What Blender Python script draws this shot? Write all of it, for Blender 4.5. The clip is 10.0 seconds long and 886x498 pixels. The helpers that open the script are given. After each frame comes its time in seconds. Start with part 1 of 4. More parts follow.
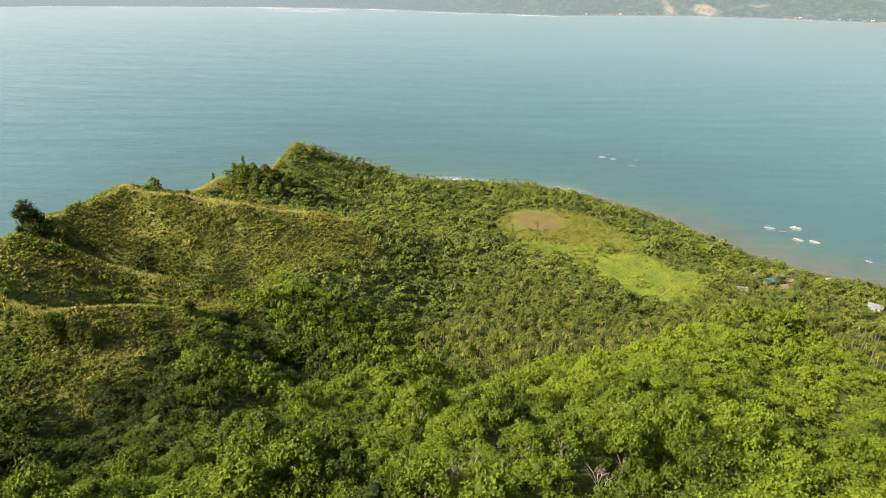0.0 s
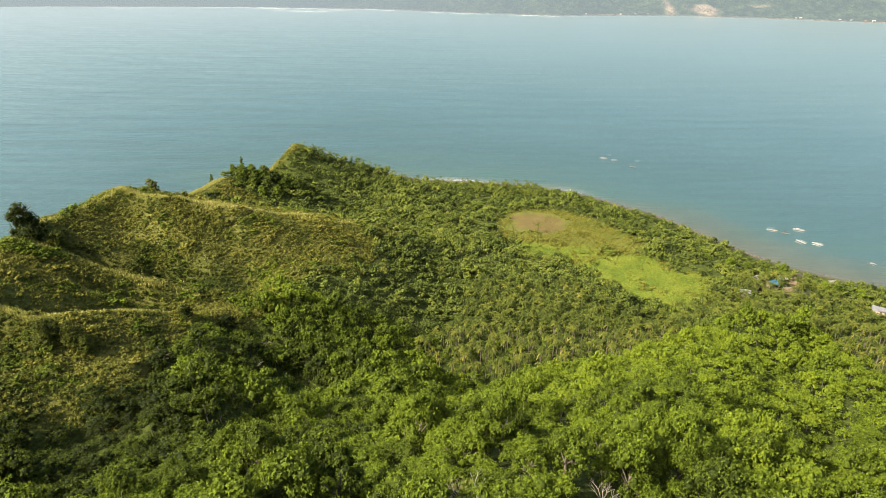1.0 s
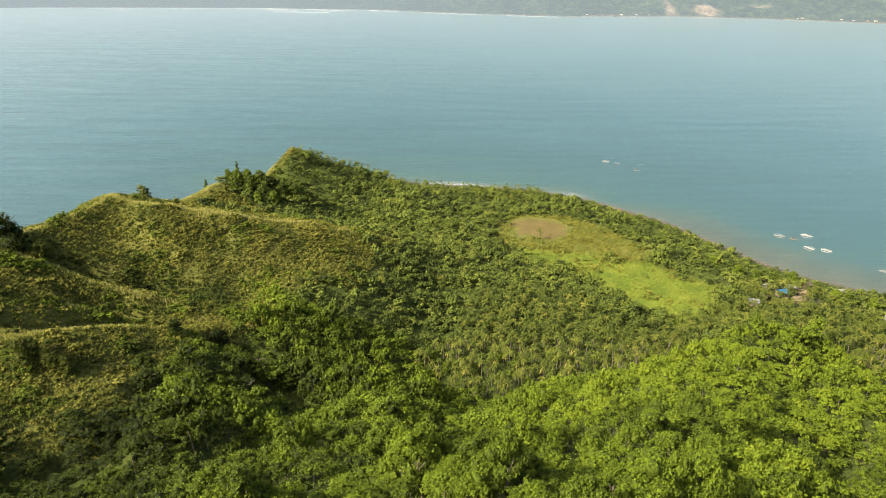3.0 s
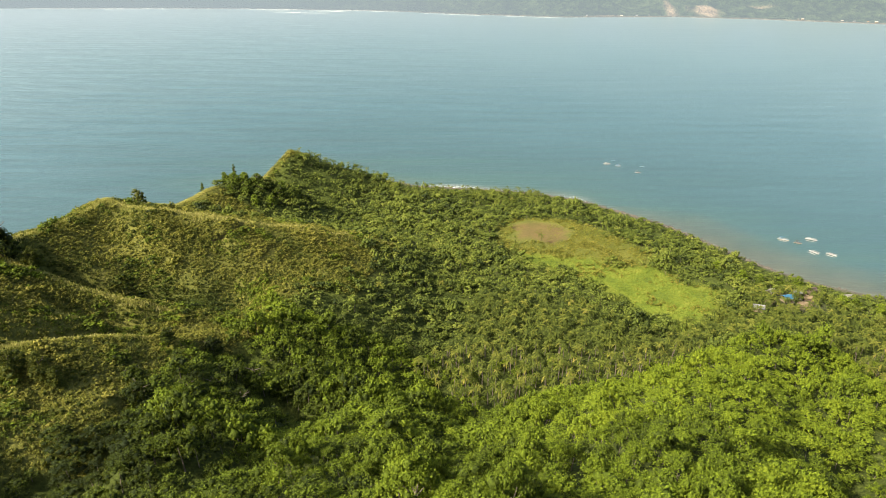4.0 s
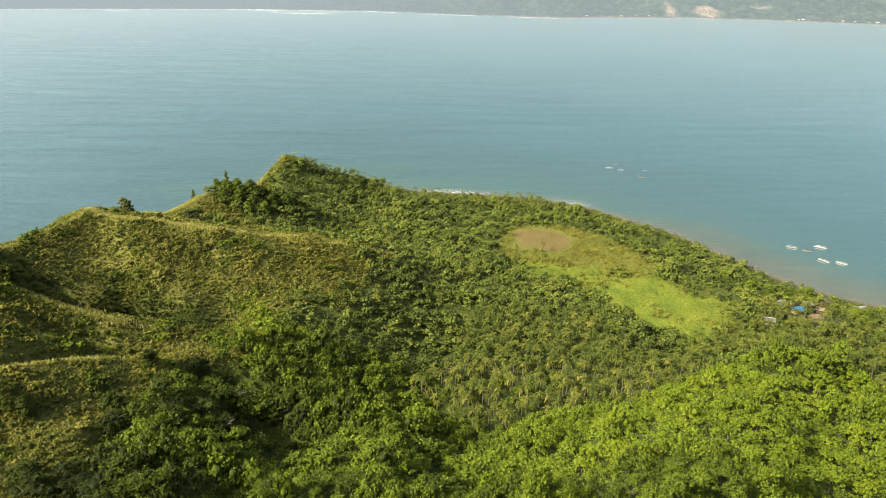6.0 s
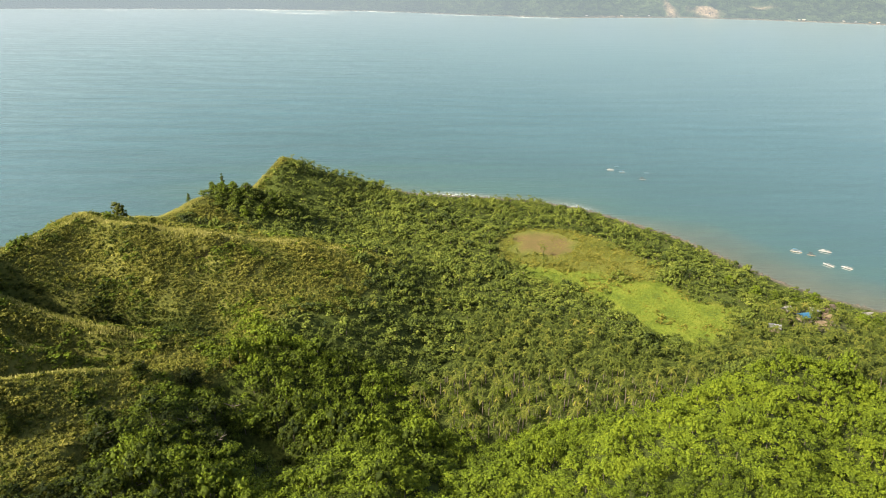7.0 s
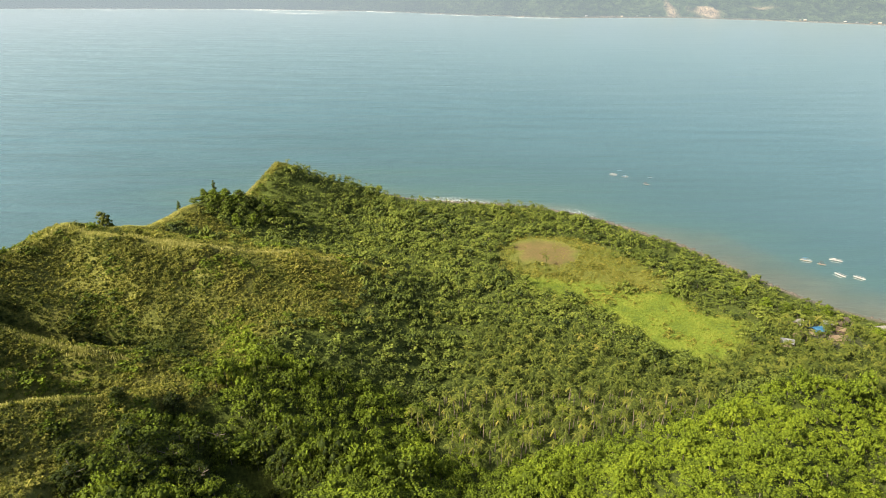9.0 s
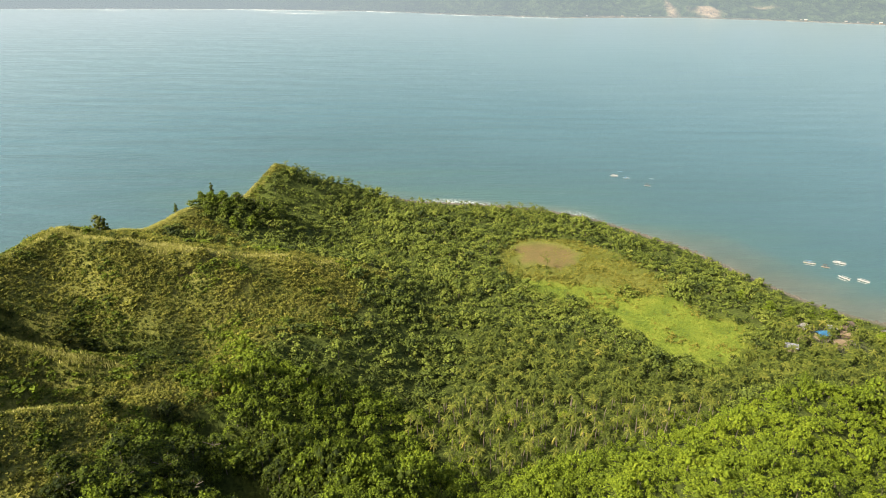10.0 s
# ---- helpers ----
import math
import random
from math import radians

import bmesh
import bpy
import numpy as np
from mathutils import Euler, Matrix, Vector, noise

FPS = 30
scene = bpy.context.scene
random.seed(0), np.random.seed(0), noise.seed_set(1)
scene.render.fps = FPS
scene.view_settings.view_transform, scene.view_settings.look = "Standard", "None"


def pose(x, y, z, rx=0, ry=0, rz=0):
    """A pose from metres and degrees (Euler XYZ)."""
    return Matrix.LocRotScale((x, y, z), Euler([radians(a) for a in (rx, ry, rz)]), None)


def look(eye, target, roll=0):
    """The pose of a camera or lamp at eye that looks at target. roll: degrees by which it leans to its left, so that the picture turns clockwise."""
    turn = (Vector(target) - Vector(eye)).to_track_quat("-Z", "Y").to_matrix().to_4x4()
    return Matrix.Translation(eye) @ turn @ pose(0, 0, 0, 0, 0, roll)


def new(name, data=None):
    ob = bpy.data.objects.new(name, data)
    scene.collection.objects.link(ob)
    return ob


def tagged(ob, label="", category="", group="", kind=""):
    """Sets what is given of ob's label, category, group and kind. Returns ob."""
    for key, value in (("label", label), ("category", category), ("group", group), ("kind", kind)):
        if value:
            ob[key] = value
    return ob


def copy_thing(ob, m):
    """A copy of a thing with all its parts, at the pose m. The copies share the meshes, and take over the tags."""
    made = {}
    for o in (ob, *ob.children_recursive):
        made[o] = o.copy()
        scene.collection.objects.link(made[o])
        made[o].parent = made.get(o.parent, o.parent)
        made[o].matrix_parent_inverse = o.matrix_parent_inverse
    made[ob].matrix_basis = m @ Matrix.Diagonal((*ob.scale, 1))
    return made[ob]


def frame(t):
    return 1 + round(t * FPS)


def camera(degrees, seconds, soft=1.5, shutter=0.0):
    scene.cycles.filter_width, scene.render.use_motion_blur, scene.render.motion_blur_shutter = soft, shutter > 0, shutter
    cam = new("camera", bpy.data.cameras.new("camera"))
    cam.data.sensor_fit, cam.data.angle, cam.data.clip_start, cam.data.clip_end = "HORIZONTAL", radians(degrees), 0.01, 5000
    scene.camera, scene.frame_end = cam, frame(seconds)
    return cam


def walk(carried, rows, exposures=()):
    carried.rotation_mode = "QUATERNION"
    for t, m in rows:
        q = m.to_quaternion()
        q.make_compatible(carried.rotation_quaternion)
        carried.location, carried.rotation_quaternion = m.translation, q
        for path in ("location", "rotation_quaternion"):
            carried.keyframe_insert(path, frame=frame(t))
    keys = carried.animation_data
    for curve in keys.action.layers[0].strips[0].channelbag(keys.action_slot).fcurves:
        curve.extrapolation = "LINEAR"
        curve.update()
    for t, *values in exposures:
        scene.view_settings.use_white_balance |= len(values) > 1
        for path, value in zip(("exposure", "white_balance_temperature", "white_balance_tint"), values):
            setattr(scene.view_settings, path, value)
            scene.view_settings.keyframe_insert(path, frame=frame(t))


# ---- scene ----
cam = camera(73.0, 10.0, soft=0.9)
# a level, slow flight along +y, with the camera looking down by 25 degrees
METRES, AHEAD, EYE, TILT = 40.0, 1.475, 161.0, -25.0
ROWS = [
    (0.0, 0.0, 0.0, 0.0, -0.0, -0.0, -0.0),
    (0.5, 0.0016, 0.0238, 0.0137, 0.01, 0.0, 0.01),
    (1.0, 0.0024, 0.0524, 0.0318, 0.02, 0.01, 0.01),
    (1.5, 0.0034, 0.0852, 0.0535, 0.03, 0.01, 0.03),
    (2.0, 0.0046, 0.1212, 0.078, 0.03, 0.02, 0.03),
    (2.5, 0.0053, 0.1601, 0.1042, 0.04, 0.04, 0.04),
    (4.0, 0.0084, 0.2883, 0.1892, 0.03, 0.11, 0.06),
    (4.5, 0.0098, 0.3336, 0.2199, 0.01, 0.13, 0.06),
    (5.0, 0.0121, 0.3803, 0.2519, 0.0, 0.12, 0.06),
    (5.5, 0.0139, 0.4274, 0.2839, -0.02, 0.14, 0.07),
    (7.0, 0.022, 0.5722, 0.3837, -0.07, 0.13, 0.08),
    (7.5, 0.0239, 0.6214, 0.4179, -0.09, 0.12, 0.08),
    (8.0, 0.026, 0.6719, 0.4522, -0.1, 0.08, 0.08),
    (8.5, 0.0281, 0.7218, 0.4875, -0.12, 0.07, 0.08),
    (9.0, 0.0295, 0.7666, 0.5212, -0.12, 0.12, 0.09),
    (9.5, 0.0316, 0.8011, 0.546, -0.1, 0.12, 0.1),
    (10.0, 0.0345, 0.8244, 0.5643, -0.1, 0.11, 0.11),
]
walk(cam, [(t, pose(0, 0, EYE, TILT) @ pose(METRES * x, METRES * AHEAD * y, METRES * z, 90 + pitch, roll, yaw))
           for t, x, y, z, yaw, pitch, roll in ROWS])
scene.view_settings.exposure = 1.42

# ---- light: a morning sun from the left over a hazy sky ----
SUN_ELEVATION, SUN_FROM = 40.5, (-0.88, -0.475)
world = bpy.data.worlds.new("sky")
scene.world = world
world.use_nodes = True
wn = world.node_tree
sky = wn.nodes.new("ShaderNodeTexSky")
sky.sky_type = "NISHITA"
sky.sun_disc = False
sky.sun_elevation = radians(SUN_ELEVATION)
sky.sun_rotation = math.atan2(SUN_FROM[0], SUN_FROM[1])
sky.altitude = 150
sky.air_density, sky.dust_density, sky.ozone_density = 1.0, 8.0, 0.7
wn.nodes["Background"].inputs[1].default_value = 0.119
wn.links.new(sky.outputs[0], wn.nodes["Background"].inputs[0])
sun = new("sun", bpy.data.lights.new("sun", "SUN"))
sun.data.energy, sun.data.angle, sun.data.color = 4.9, radians(0.6), (1.0, 0.88, 0.68)
s_z = math.tan(radians(SUN_ELEVATION))
sun.matrix_world = look((SUN_FROM[0] * 600, 250 + SUN_FROM[1] * 600, s_z * 600), (0, 250, 0))


# ---- materials ----
def nodes_of(name, rough=0.8, spec=0.25):
    m = bpy.data.materials.new(name)
    m.use_nodes = True
    nt = m.node_tree
    b = nt.nodes["Principled BSDF"]
    b.inputs["Roughness"].default_value = rough
    b.inputs["Specular IOR Level"].default_value = spec
    return m, nt, b


def node(nt, kind, **inputs):
    n = nt.nodes.new(kind)
    for key, value in inputs.items():
        n.inputs[key.replace("_", " ")].default_value = value
    return n


def ramp(nt, source, stops):
    n = nt.nodes.new("ShaderNodeValToRGB")
    el = n.color_ramp.elements
    while len(el) < len(stops):
        el.new(0.5)
    for e, (at, c) in zip(el, stops):
        e.position, e.color = at, (*c, 1)
    nt.links.new(source, n.inputs[0])
    return n.outputs[0]


def math_node(nt, op, a, b, clamp=False):
    n = nt.nodes.new("ShaderNodeMath")
    n.operation, n.use_clamp = op, clamp
    for i, v in enumerate((a, b)):
        if hasattr(v, "is_output"):
            nt.links.new(v, n.inputs[i])
        else:
            n.inputs[i].default_value = v
    return n.outputs[0]


def mix(nt, factor, a, b, blend="MIX"):
    n = nt.nodes.new("ShaderNodeMix")
    n.data_type, n.blend_type = "RGBA", blend
    for i, v in ((0, factor), (6, a), (7, b)):
        if hasattr(v, "is_output"):
            nt.links.new(v, n.inputs[i])
        else:
            n.inputs[i].default_value = v if i == 0 else (*v, 1)
    return n.outputs[2]


def noise_of(nt, scale, detail=3.0, stretch=None, rough=0.55):
    geo = nt.nodes.new("ShaderNodeNewGeometry")
    n = node(nt, "ShaderNodeTexNoise", Scale=scale, Detail=detail, Roughness=rough)
    out = geo.outputs["Position"]
    if stretch:
        mp = nt.nodes.new("ShaderNodeMapping")
        mp.inputs["Scale"].default_value = stretch
        nt.links.new(out, mp.inputs[0])
        out = mp.outputs[0]
    nt.links.new(out, n.inputs["Vector"])
    return n.outputs[0]


def attribute(nt, name):
    n = nt.nodes.new("ShaderNodeAttribute")
    n.attribute_name = name
    return n.outputs["Fac"]


def bump(nt, bsdf, height, strength, distance):
    n = node(nt, "ShaderNodeBump", Strength=strength, Distance=distance)
    nt.links.new(height, n.inputs["Height"])
    nt.links.new(n.outputs[0], bsdf.inputs["Normal"])


def leaf_material(name, stops, translucent=0.22, rough=0.7, patch=0.30, spread=0.35):
    """Foliage: colour by a tint of each plant and leaf, drifting over some tens of metres."""
    m, nt, b = nodes_of(name, rough, 0.12)
    info = nt.nodes.new("ShaderNodeObjectInfo")
    tint = math_node(nt, "ADD", attribute(nt, "tint"), math_node(nt, "MULTIPLY", math_node(nt, "SUBTRACT", info.outputs["Random"], 0.5), spread))
    drift = math_node(nt, "MULTIPLY", math_node(nt, "SUBTRACT", noise_of(nt, 0.045, 2.0), 0.5), patch * 2)
    single = math_node(nt, "MULTIPLY", math_node(nt, "SUBTRACT", noise_of(nt, 3.2, 3.0, rough=0.7), 0.5), 0.8)
    colour = ramp(nt, math_node(nt, "ADD", math_node(nt, "ADD", tint, drift), single, True), stops)
    nt.links.new(colour, b.inputs["Base Color"])
    bump(nt, b, noise_of(nt, 3.4, 4.0, rough=0.75), 1.0, 0.25)
    tr = nt.nodes.new("ShaderNodeBsdfTranslucent")
    nt.links.new(mix(nt, 0.5, colour, (0.25, 0.30, 0.02)), tr.inputs[0])
    sh = nt.nodes.new("ShaderNodeMixShader")
    sh.inputs[0].default_value = translucent
    nt.links.new(b.outputs[0], sh.inputs[1])
    nt.links.new(tr.outputs[0], sh.inputs[2])
    nt.links.new(sh.outputs[0], nt.nodes["Material Output"].inputs[0])
    return m


def plain_material(name, a, b_, scale, rough=0.8, relief=0.0, distance=0.05, metal=0.0):
    """Paint, wood, thatch or stone: two tones in a grain of the given scale and a coarser one."""
    m, nt, b = nodes_of(name, rough)
    b.inputs["Metallic"].default_value = metal
    fine, coarse = noise_of(nt, scale, 4.0), noise_of(nt, scale * 0.15, 2.0)
    f = math_node(nt, "ADD", math_node(nt, "MULTIPLY", fine, 0.6), math_node(nt, "MULTIPLY", coarse, 0.4))
    nt.links.new(ramp(nt, f, [(0.35, a), (0.65, b_)]), b.inputs["Base Color"])
    if relief:
        bump(nt, b, fine, relief, distance)
    return m


LEAF = leaf_material("broad_leaf", [(0.0, (0.012, 0.020, 0.004)), (0.35, (0.056, 0.080, 0.008)), (0.7, (0.102, 0.146, 0.009)), (1.0, (0.140, 0.180, 0.012))])
# headland leaf: paler and more olive, with distance haze put into its colour
HAZED_LEAF = leaf_material("hazed_leaf", [(0.0, (0.016, 0.026, 0.007)), (0.35, (0.066, 0.090, 0.016)), (0.7, (0.108, 0.138, 0.020)), (1.0, (0.160, 0.178, 0.034))])
PALM_LEAF = leaf_material("palm_leaf", [(0.0, (0.022, 0.034, 0.006)), (0.4, (0.076, 0.096, 0.013)), (0.75, (0.150, 0.150, 0.024)), (1.0, (0.24, 0.195, 0.050))], 0.22, 0.6, 0.15)
SCRUB_LEAF = leaf_material("scrub_leaf", [(0.0, (0.034, 0.048, 0.008)), (0.4, (0.128, 0.130, 0.021)), (0.75, (0.190, 0.180, 0.033)), (1.0, (0.212, 0.196, 0.040))], 0.28)
GRASS_BLADE = leaf_material("grass_blade", [(0.0, (0.075, 0.100, 0.020)), (0.4, (0.15, 0.155, 0.035)), (0.75, (0.27, 0.262, 0.066)), (1.0, (0.45, 0.415, 0.15))], 0.35, 0.6, 0.12)
FIELD_BLADE = leaf_material("field_blade", [(0.0, (0.050, 0.088, 0.008)), (0.5, (0.112, 0.142, 0.016)), (1.0, (0.175, 0.180, 0.034))], 0.30, 0.6, 0.15)
BARK = plain_material("bark", (0.06, 0.048, 0.036), (0.14, 0.12, 0.095), 3.0, 0.9, 0.5)
DEAD_WOOD = plain_material("bleached_wood", (0.15, 0.135, 0.11), (0.26, 0.24, 0.20), 4.0, 0.9, 0.3)
ROCK = plain_material("shore_rock", (0.046, 0.041, 0.034), (0.115, 0.102, 0.083), 1.2, 0.85, 0.6, 0.2)
WHITE_PAINT = plain_material("white_paint", (0.23, 0.24, 0.24), (0.31, 0.31, 0.30), 3.0, 0.45)
CREAM_PAINT = plain_material("cream_paint", (0.27, 0.23, 0.16), (0.34, 0.29, 0.22), 3.0, 0.5)
PINK_PAINT = plain_material("faded_red_paint", (0.085, 0.05, 0.045), (0.14, 0.088, 0.078), 3.0, 0.5)
BLUE_PAINT = plain_material("blue_paint", (0.07, 0.17, 0.28), (0.11, 0.24, 0.36), 3.0, 0.45)
BLUE_TARP = plain_material("blue_tarpaulin", (0.030, 0.13, 0.26), (0.07, 0.21, 0.36), 1.5, 0.5, 0.4, 0.1)
GREY_ROOF = plain_material("grey_sheet_roof", (0.17, 0.18, 0.21), (0.27, 0.28, 0.31), 1.0, 0.45, 0.2)
PALE_ROOF = plain_material("pale_sheet_roof", (0.21, 0.20, 0.185), (0.31, 0.30, 0.28), 1.0, 0.5, 0.2)
RUST_ROOF = plain_material("rusty_sheet_roof", (0.09, 0.068, 0.056), (0.15, 0.118, 0.098), 1.2, 0.7, 0.2)
THATCH = plain_material("palm_thatch", (0.15, 0.11, 0.07), (0.27, 0.21, 0.14), 2.5, 0.95, 0.6, 0.1)
BAMBOO = plain_material("woven_bamboo", (0.12, 0.095, 0.065), (0.20, 0.165, 0.115), 5.0, 0.85, 0.4)
DARK_WOOD = plain_material("dark_wood", (0.05, 0.038, 0.028), (0.10, 0.075, 0.055), 4.0, 0.8, 0.3)

# the ground under the plants: zones of the plan
GROUND, nt, b = nodes_of("ground", 0.95, 0.1)
fine, coarse = noise_of(nt, 0.9, 5.0), noise_of(nt, 0.09, 3.0)
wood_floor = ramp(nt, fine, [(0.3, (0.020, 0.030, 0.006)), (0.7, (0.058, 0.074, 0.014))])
slope_grass = ramp(nt, math_node(nt, "ADD", math_node(nt, "MULTIPLY", fine, 0.55), math_node(nt, "MULTIPLY", coarse, 0.45)),
                   [(0.32, (0.052, 0.060, 0.013)), (0.5, (0.088, 0.092, 0.020)), (0.68, (0.130, 0.124, 0.032))])
lime = ramp(nt, math_node(nt, "ADD", math_node(nt, "MULTIPLY", fine, 0.5), math_node(nt, "MULTIPLY", coarse, 0.5)),
            [(0.36, (0.046, 0.072, 0.012)), (0.5, (0.094, 0.126, 0.015)), (0.64, (0.140, 0.156, 0.024))])
soil = ramp(nt, math_node(nt, "ADD", math_node(nt, "MULTIPLY", fine, 0.5), math_node(nt, "MULTIPLY", coarse, 0.5)),
            [(0.3, (0.060, 0.064, 0.016)), (0.5, (0.090, 0.068, 0.027)), (0.7, (0.118, 0.080, 0.038))])
sand = ramp(nt, fine, [(0.3, (0.066, 0.062, 0.048)), (0.7, (0.12, 0.114, 0.090))])
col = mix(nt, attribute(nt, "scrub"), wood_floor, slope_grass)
col = mix(nt, attribute(nt, "lime"), col, lime)
col = mix(nt, attribute(nt, "soil"), col, soil)
col = mix(nt, attribute(nt, "sand"), col, sand)
nt.links.new(col, b.inputs["Base Color"])
bump(nt, b, fine, 0.9, 0.6)

# the sea: clear teal water, greener and silty over the shallows, broken by long low swells
SEA, nt, b = nodes_of("sea_water", 0.16, 0.5)
b.inputs["IOR"].default_value = 1.33
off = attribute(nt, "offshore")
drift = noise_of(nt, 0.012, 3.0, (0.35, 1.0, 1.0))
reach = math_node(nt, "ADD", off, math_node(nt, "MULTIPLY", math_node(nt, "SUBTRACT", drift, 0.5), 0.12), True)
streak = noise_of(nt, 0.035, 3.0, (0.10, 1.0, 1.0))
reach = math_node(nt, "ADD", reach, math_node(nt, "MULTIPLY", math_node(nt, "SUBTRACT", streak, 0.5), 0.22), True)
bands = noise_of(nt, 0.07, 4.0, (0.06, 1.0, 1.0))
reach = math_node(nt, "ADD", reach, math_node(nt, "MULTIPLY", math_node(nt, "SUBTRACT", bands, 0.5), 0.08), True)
# paler far offshore: haze and sky reflection of distance put into the water colour
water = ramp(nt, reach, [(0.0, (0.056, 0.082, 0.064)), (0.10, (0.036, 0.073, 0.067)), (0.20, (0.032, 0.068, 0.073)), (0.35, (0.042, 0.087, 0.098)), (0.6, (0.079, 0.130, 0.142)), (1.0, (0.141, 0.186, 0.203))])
silt = ramp(nt, noise_of(nt, 0.05, 3.0), [(0.3, (0.046, 0.058, 0.042)), (0.7, (0.070, 0.076, 0.054))])
water = mix(nt, attribute(nt, "silt"), water, silt)
foam_grain = ramp(nt, noise_of(nt, 0.55, 5.0), [(0.50, (0, 0, 0)), (0.60, (1, 1, 1))])
foam = math_node(nt, "MULTIPLY", attribute(nt, "surf"), foam_grain, True)
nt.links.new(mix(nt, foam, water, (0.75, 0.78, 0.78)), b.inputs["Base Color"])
nt.links.new(math_node(nt, "ADD", math_node(nt, "MULTIPLY", foam, 0.5), 0.28), b.inputs["Roughness"])
swell = noise_of(nt, 0.030, 3.0, (0.22, 1.0, 1.0))
ripple = noise_of(nt, 0.10, 3.0, (0.25, 1.0, 1.0))
chop = noise_of(nt, 0.30, 5.0, (0.45, 1.0, 1.0), 0.65)
bump(nt, b, math_node(nt, "ADD", math_node(nt, "ADD", math_node(nt, "MULTIPLY", math_node(nt, "MULTIPLY", swell, attribute(nt, "open_sea")), 7.0), math_node(nt, "MULTIPLY", math_node(nt, "MULTIPLY", ripple, attribute(nt, "open_sea")), 1.4)), math_node(nt, "MULTIPLY", chop, 0.5)), 0.75, 1.0)


# ---- the lie of the land ----
# shoreline, from the beach round the point and back along the cliffs
COAST = [(700, 170), (520, 205), (420, 232), (320, 262), (262, 288), (226, 308), (212, 318), (197, 333), (181, 358), (168, 382), (155, 404),
         (126, 434), (103, 456), (70, 471), (31, 480), (-17, 487), (-45, 494), (-80, 500), (-118, 490), (-134, 470), (-144, 440), (-158, 412), (-180, 385),
         (-197, 360), (-226, 290), (-243, 200), (-265, 100), (-300, -40), (-340, -200), (-420, -900)]
# hills: side slope, roundness of the crest, crest line
MAIN_RIDGE = (0.67, 3, [(-190, -60, 112), (-178, 60, 98), (-170, 120, 86), (-164, 170, 75.5), (-159, 206, 68.5), (-170, 240, 65), (-166, 272, 60),
                        (-162, 288, 59.5), (-163, 322, 44), (-154, 342, 38), (-143, 360, 41.5), (-135, 380, 38), (-130, 415, 24), (-131, 438, 22), (-124.5, 453, 31), (-117, 461, 35.5)])
POINT_RIDGE = (0.62, 3, [(-117, 461, 35.5), (-106, 466, 31), (-94, 472, 25), (-74, 478, 17.5), (-52, 484, 8), (-34, 488, 1)])
LONG_RIDGE = (0.48, 4, [(-162, 288, 59.5), (-135, 284, 57.5), (-107, 289, 50.7), (-81, 304, 41), (-60, 316, 31.8), (-42, 328, 23.5), (-15, 336, 12)])
TREE_SPUR = (0.6, 2, [(-159, 206, 68.5), (-145, 211, 61), (-132, 212, 54.8), (-118, 212, 50.8), (-104, 216, 44), (-85, 221, 36)])
SMALL_SPUR = (0.62, 2, [(-163, 180, 74), (-150, 181, 69.5), (-144, 187, 63.5), (-139, 190, 58.5), (-126, 194, 50)])
KNOLL_SPUR = (0.5, 3, [(-164, 170, 75.5), (-140, 162, 68), (-124, 159, 64.5), (-112, 178, 56.5), (-99, 189, 47), (-80, 196, 36)])
FOLD_SPUR = (0.57, 8, [(-170, 120, 86), (-120, 128, 62.7), (-95, 142, 56.3), (-66, 158, 39.8), (-50, 178, 27.7)])
HILLTOP = (0.8, 12, [(-190, -60, 112), (-100, 20, 108), (-20, 20, 112), (10, 66, 88)])
NORTH_SLOPE = (0.9, 12, [(10, 66, 88), (-20, 96, 67.5), (-28, 120, 55), (-22, 150, 41)])
WEST_SLOPE = (0.8, 10, [(-100, 20, 108), (-72, 90, 69), (-66, 130, 52.5)])
EAST_SLOPE = (0.78, 12, [(10, 66, 88), (38, 84, 74.5), (55, 120, 61), (74, 147, 50.5), (100, 180, 34), (116, 205, 23), (140, 225, 20), (160, 250, 10)])
BACK_SLOPE = (0.65, 14, [(-20, 20, 112), (60, 40, 90), (150, 60, 75), (260, 90, 48)])
LOW_EAST_SLOPE = (0.67, 12, [(38, 84, 74.5), (75, 92, 66), (120, 140, 37.5), (150, 190, 20.5)])
WOODED_SPUR = (0.68, 20, [(-81, 304, 35), (-60, 262, 30.4), (-40, 243, 16.4), (-14, 240, 7)])
LOW_SPUR = (0.63, 14, [(-70, 250, 32.5), (-60, 222, 26.4), (-48, 200, 19)])
GROVE_SPUR = (0.67, 5, [(-138, 380, 38), (-122, 382, 36.5), (-108, 386, 31), (-92, 392, 21)])
BACKLAND = (0.5, 30, [(-190, -60, 112), (-100, -300, 140), (0, -800, 160)])
HILLS = [MAIN_RIDGE, POINT_RIDGE, LONG_RIDGE, TREE_SPUR, SMALL_SPUR, KNOLL_SPUR, FOLD_SPUR, HILLTOP, NORTH_SLOPE, WEST_SLOPE, EAST_SLOPE, BACK_SLOPE, LOW_EAST_SLOPE, WOODED_SPUR, LOW_SPUR, GROVE_SPUR, BACKLAND]
# gullies: half width, line with its depth
TREE_GULLY = (9.0, [(-168, 229, 0), (-160, 228, 16), (-150, 228, 23), (-136, 229, 25), (-123, 231, 18), (-111, 235, 6), (-100, 238, 0)])
FOOTPATH = (1.0, [(-107.5, 275, 0), (-105.5, 277.5, 2.4), (-100.5, 283.5, 2.8), (-98.3, 289, 2.6), (-97, 293, 0)])
SPUR_GULLY = (5, [(-140, 197, 0), (-130, 200, 5), (-122, 202, 7), (-112, 206, 6), (-98, 212, 0)])
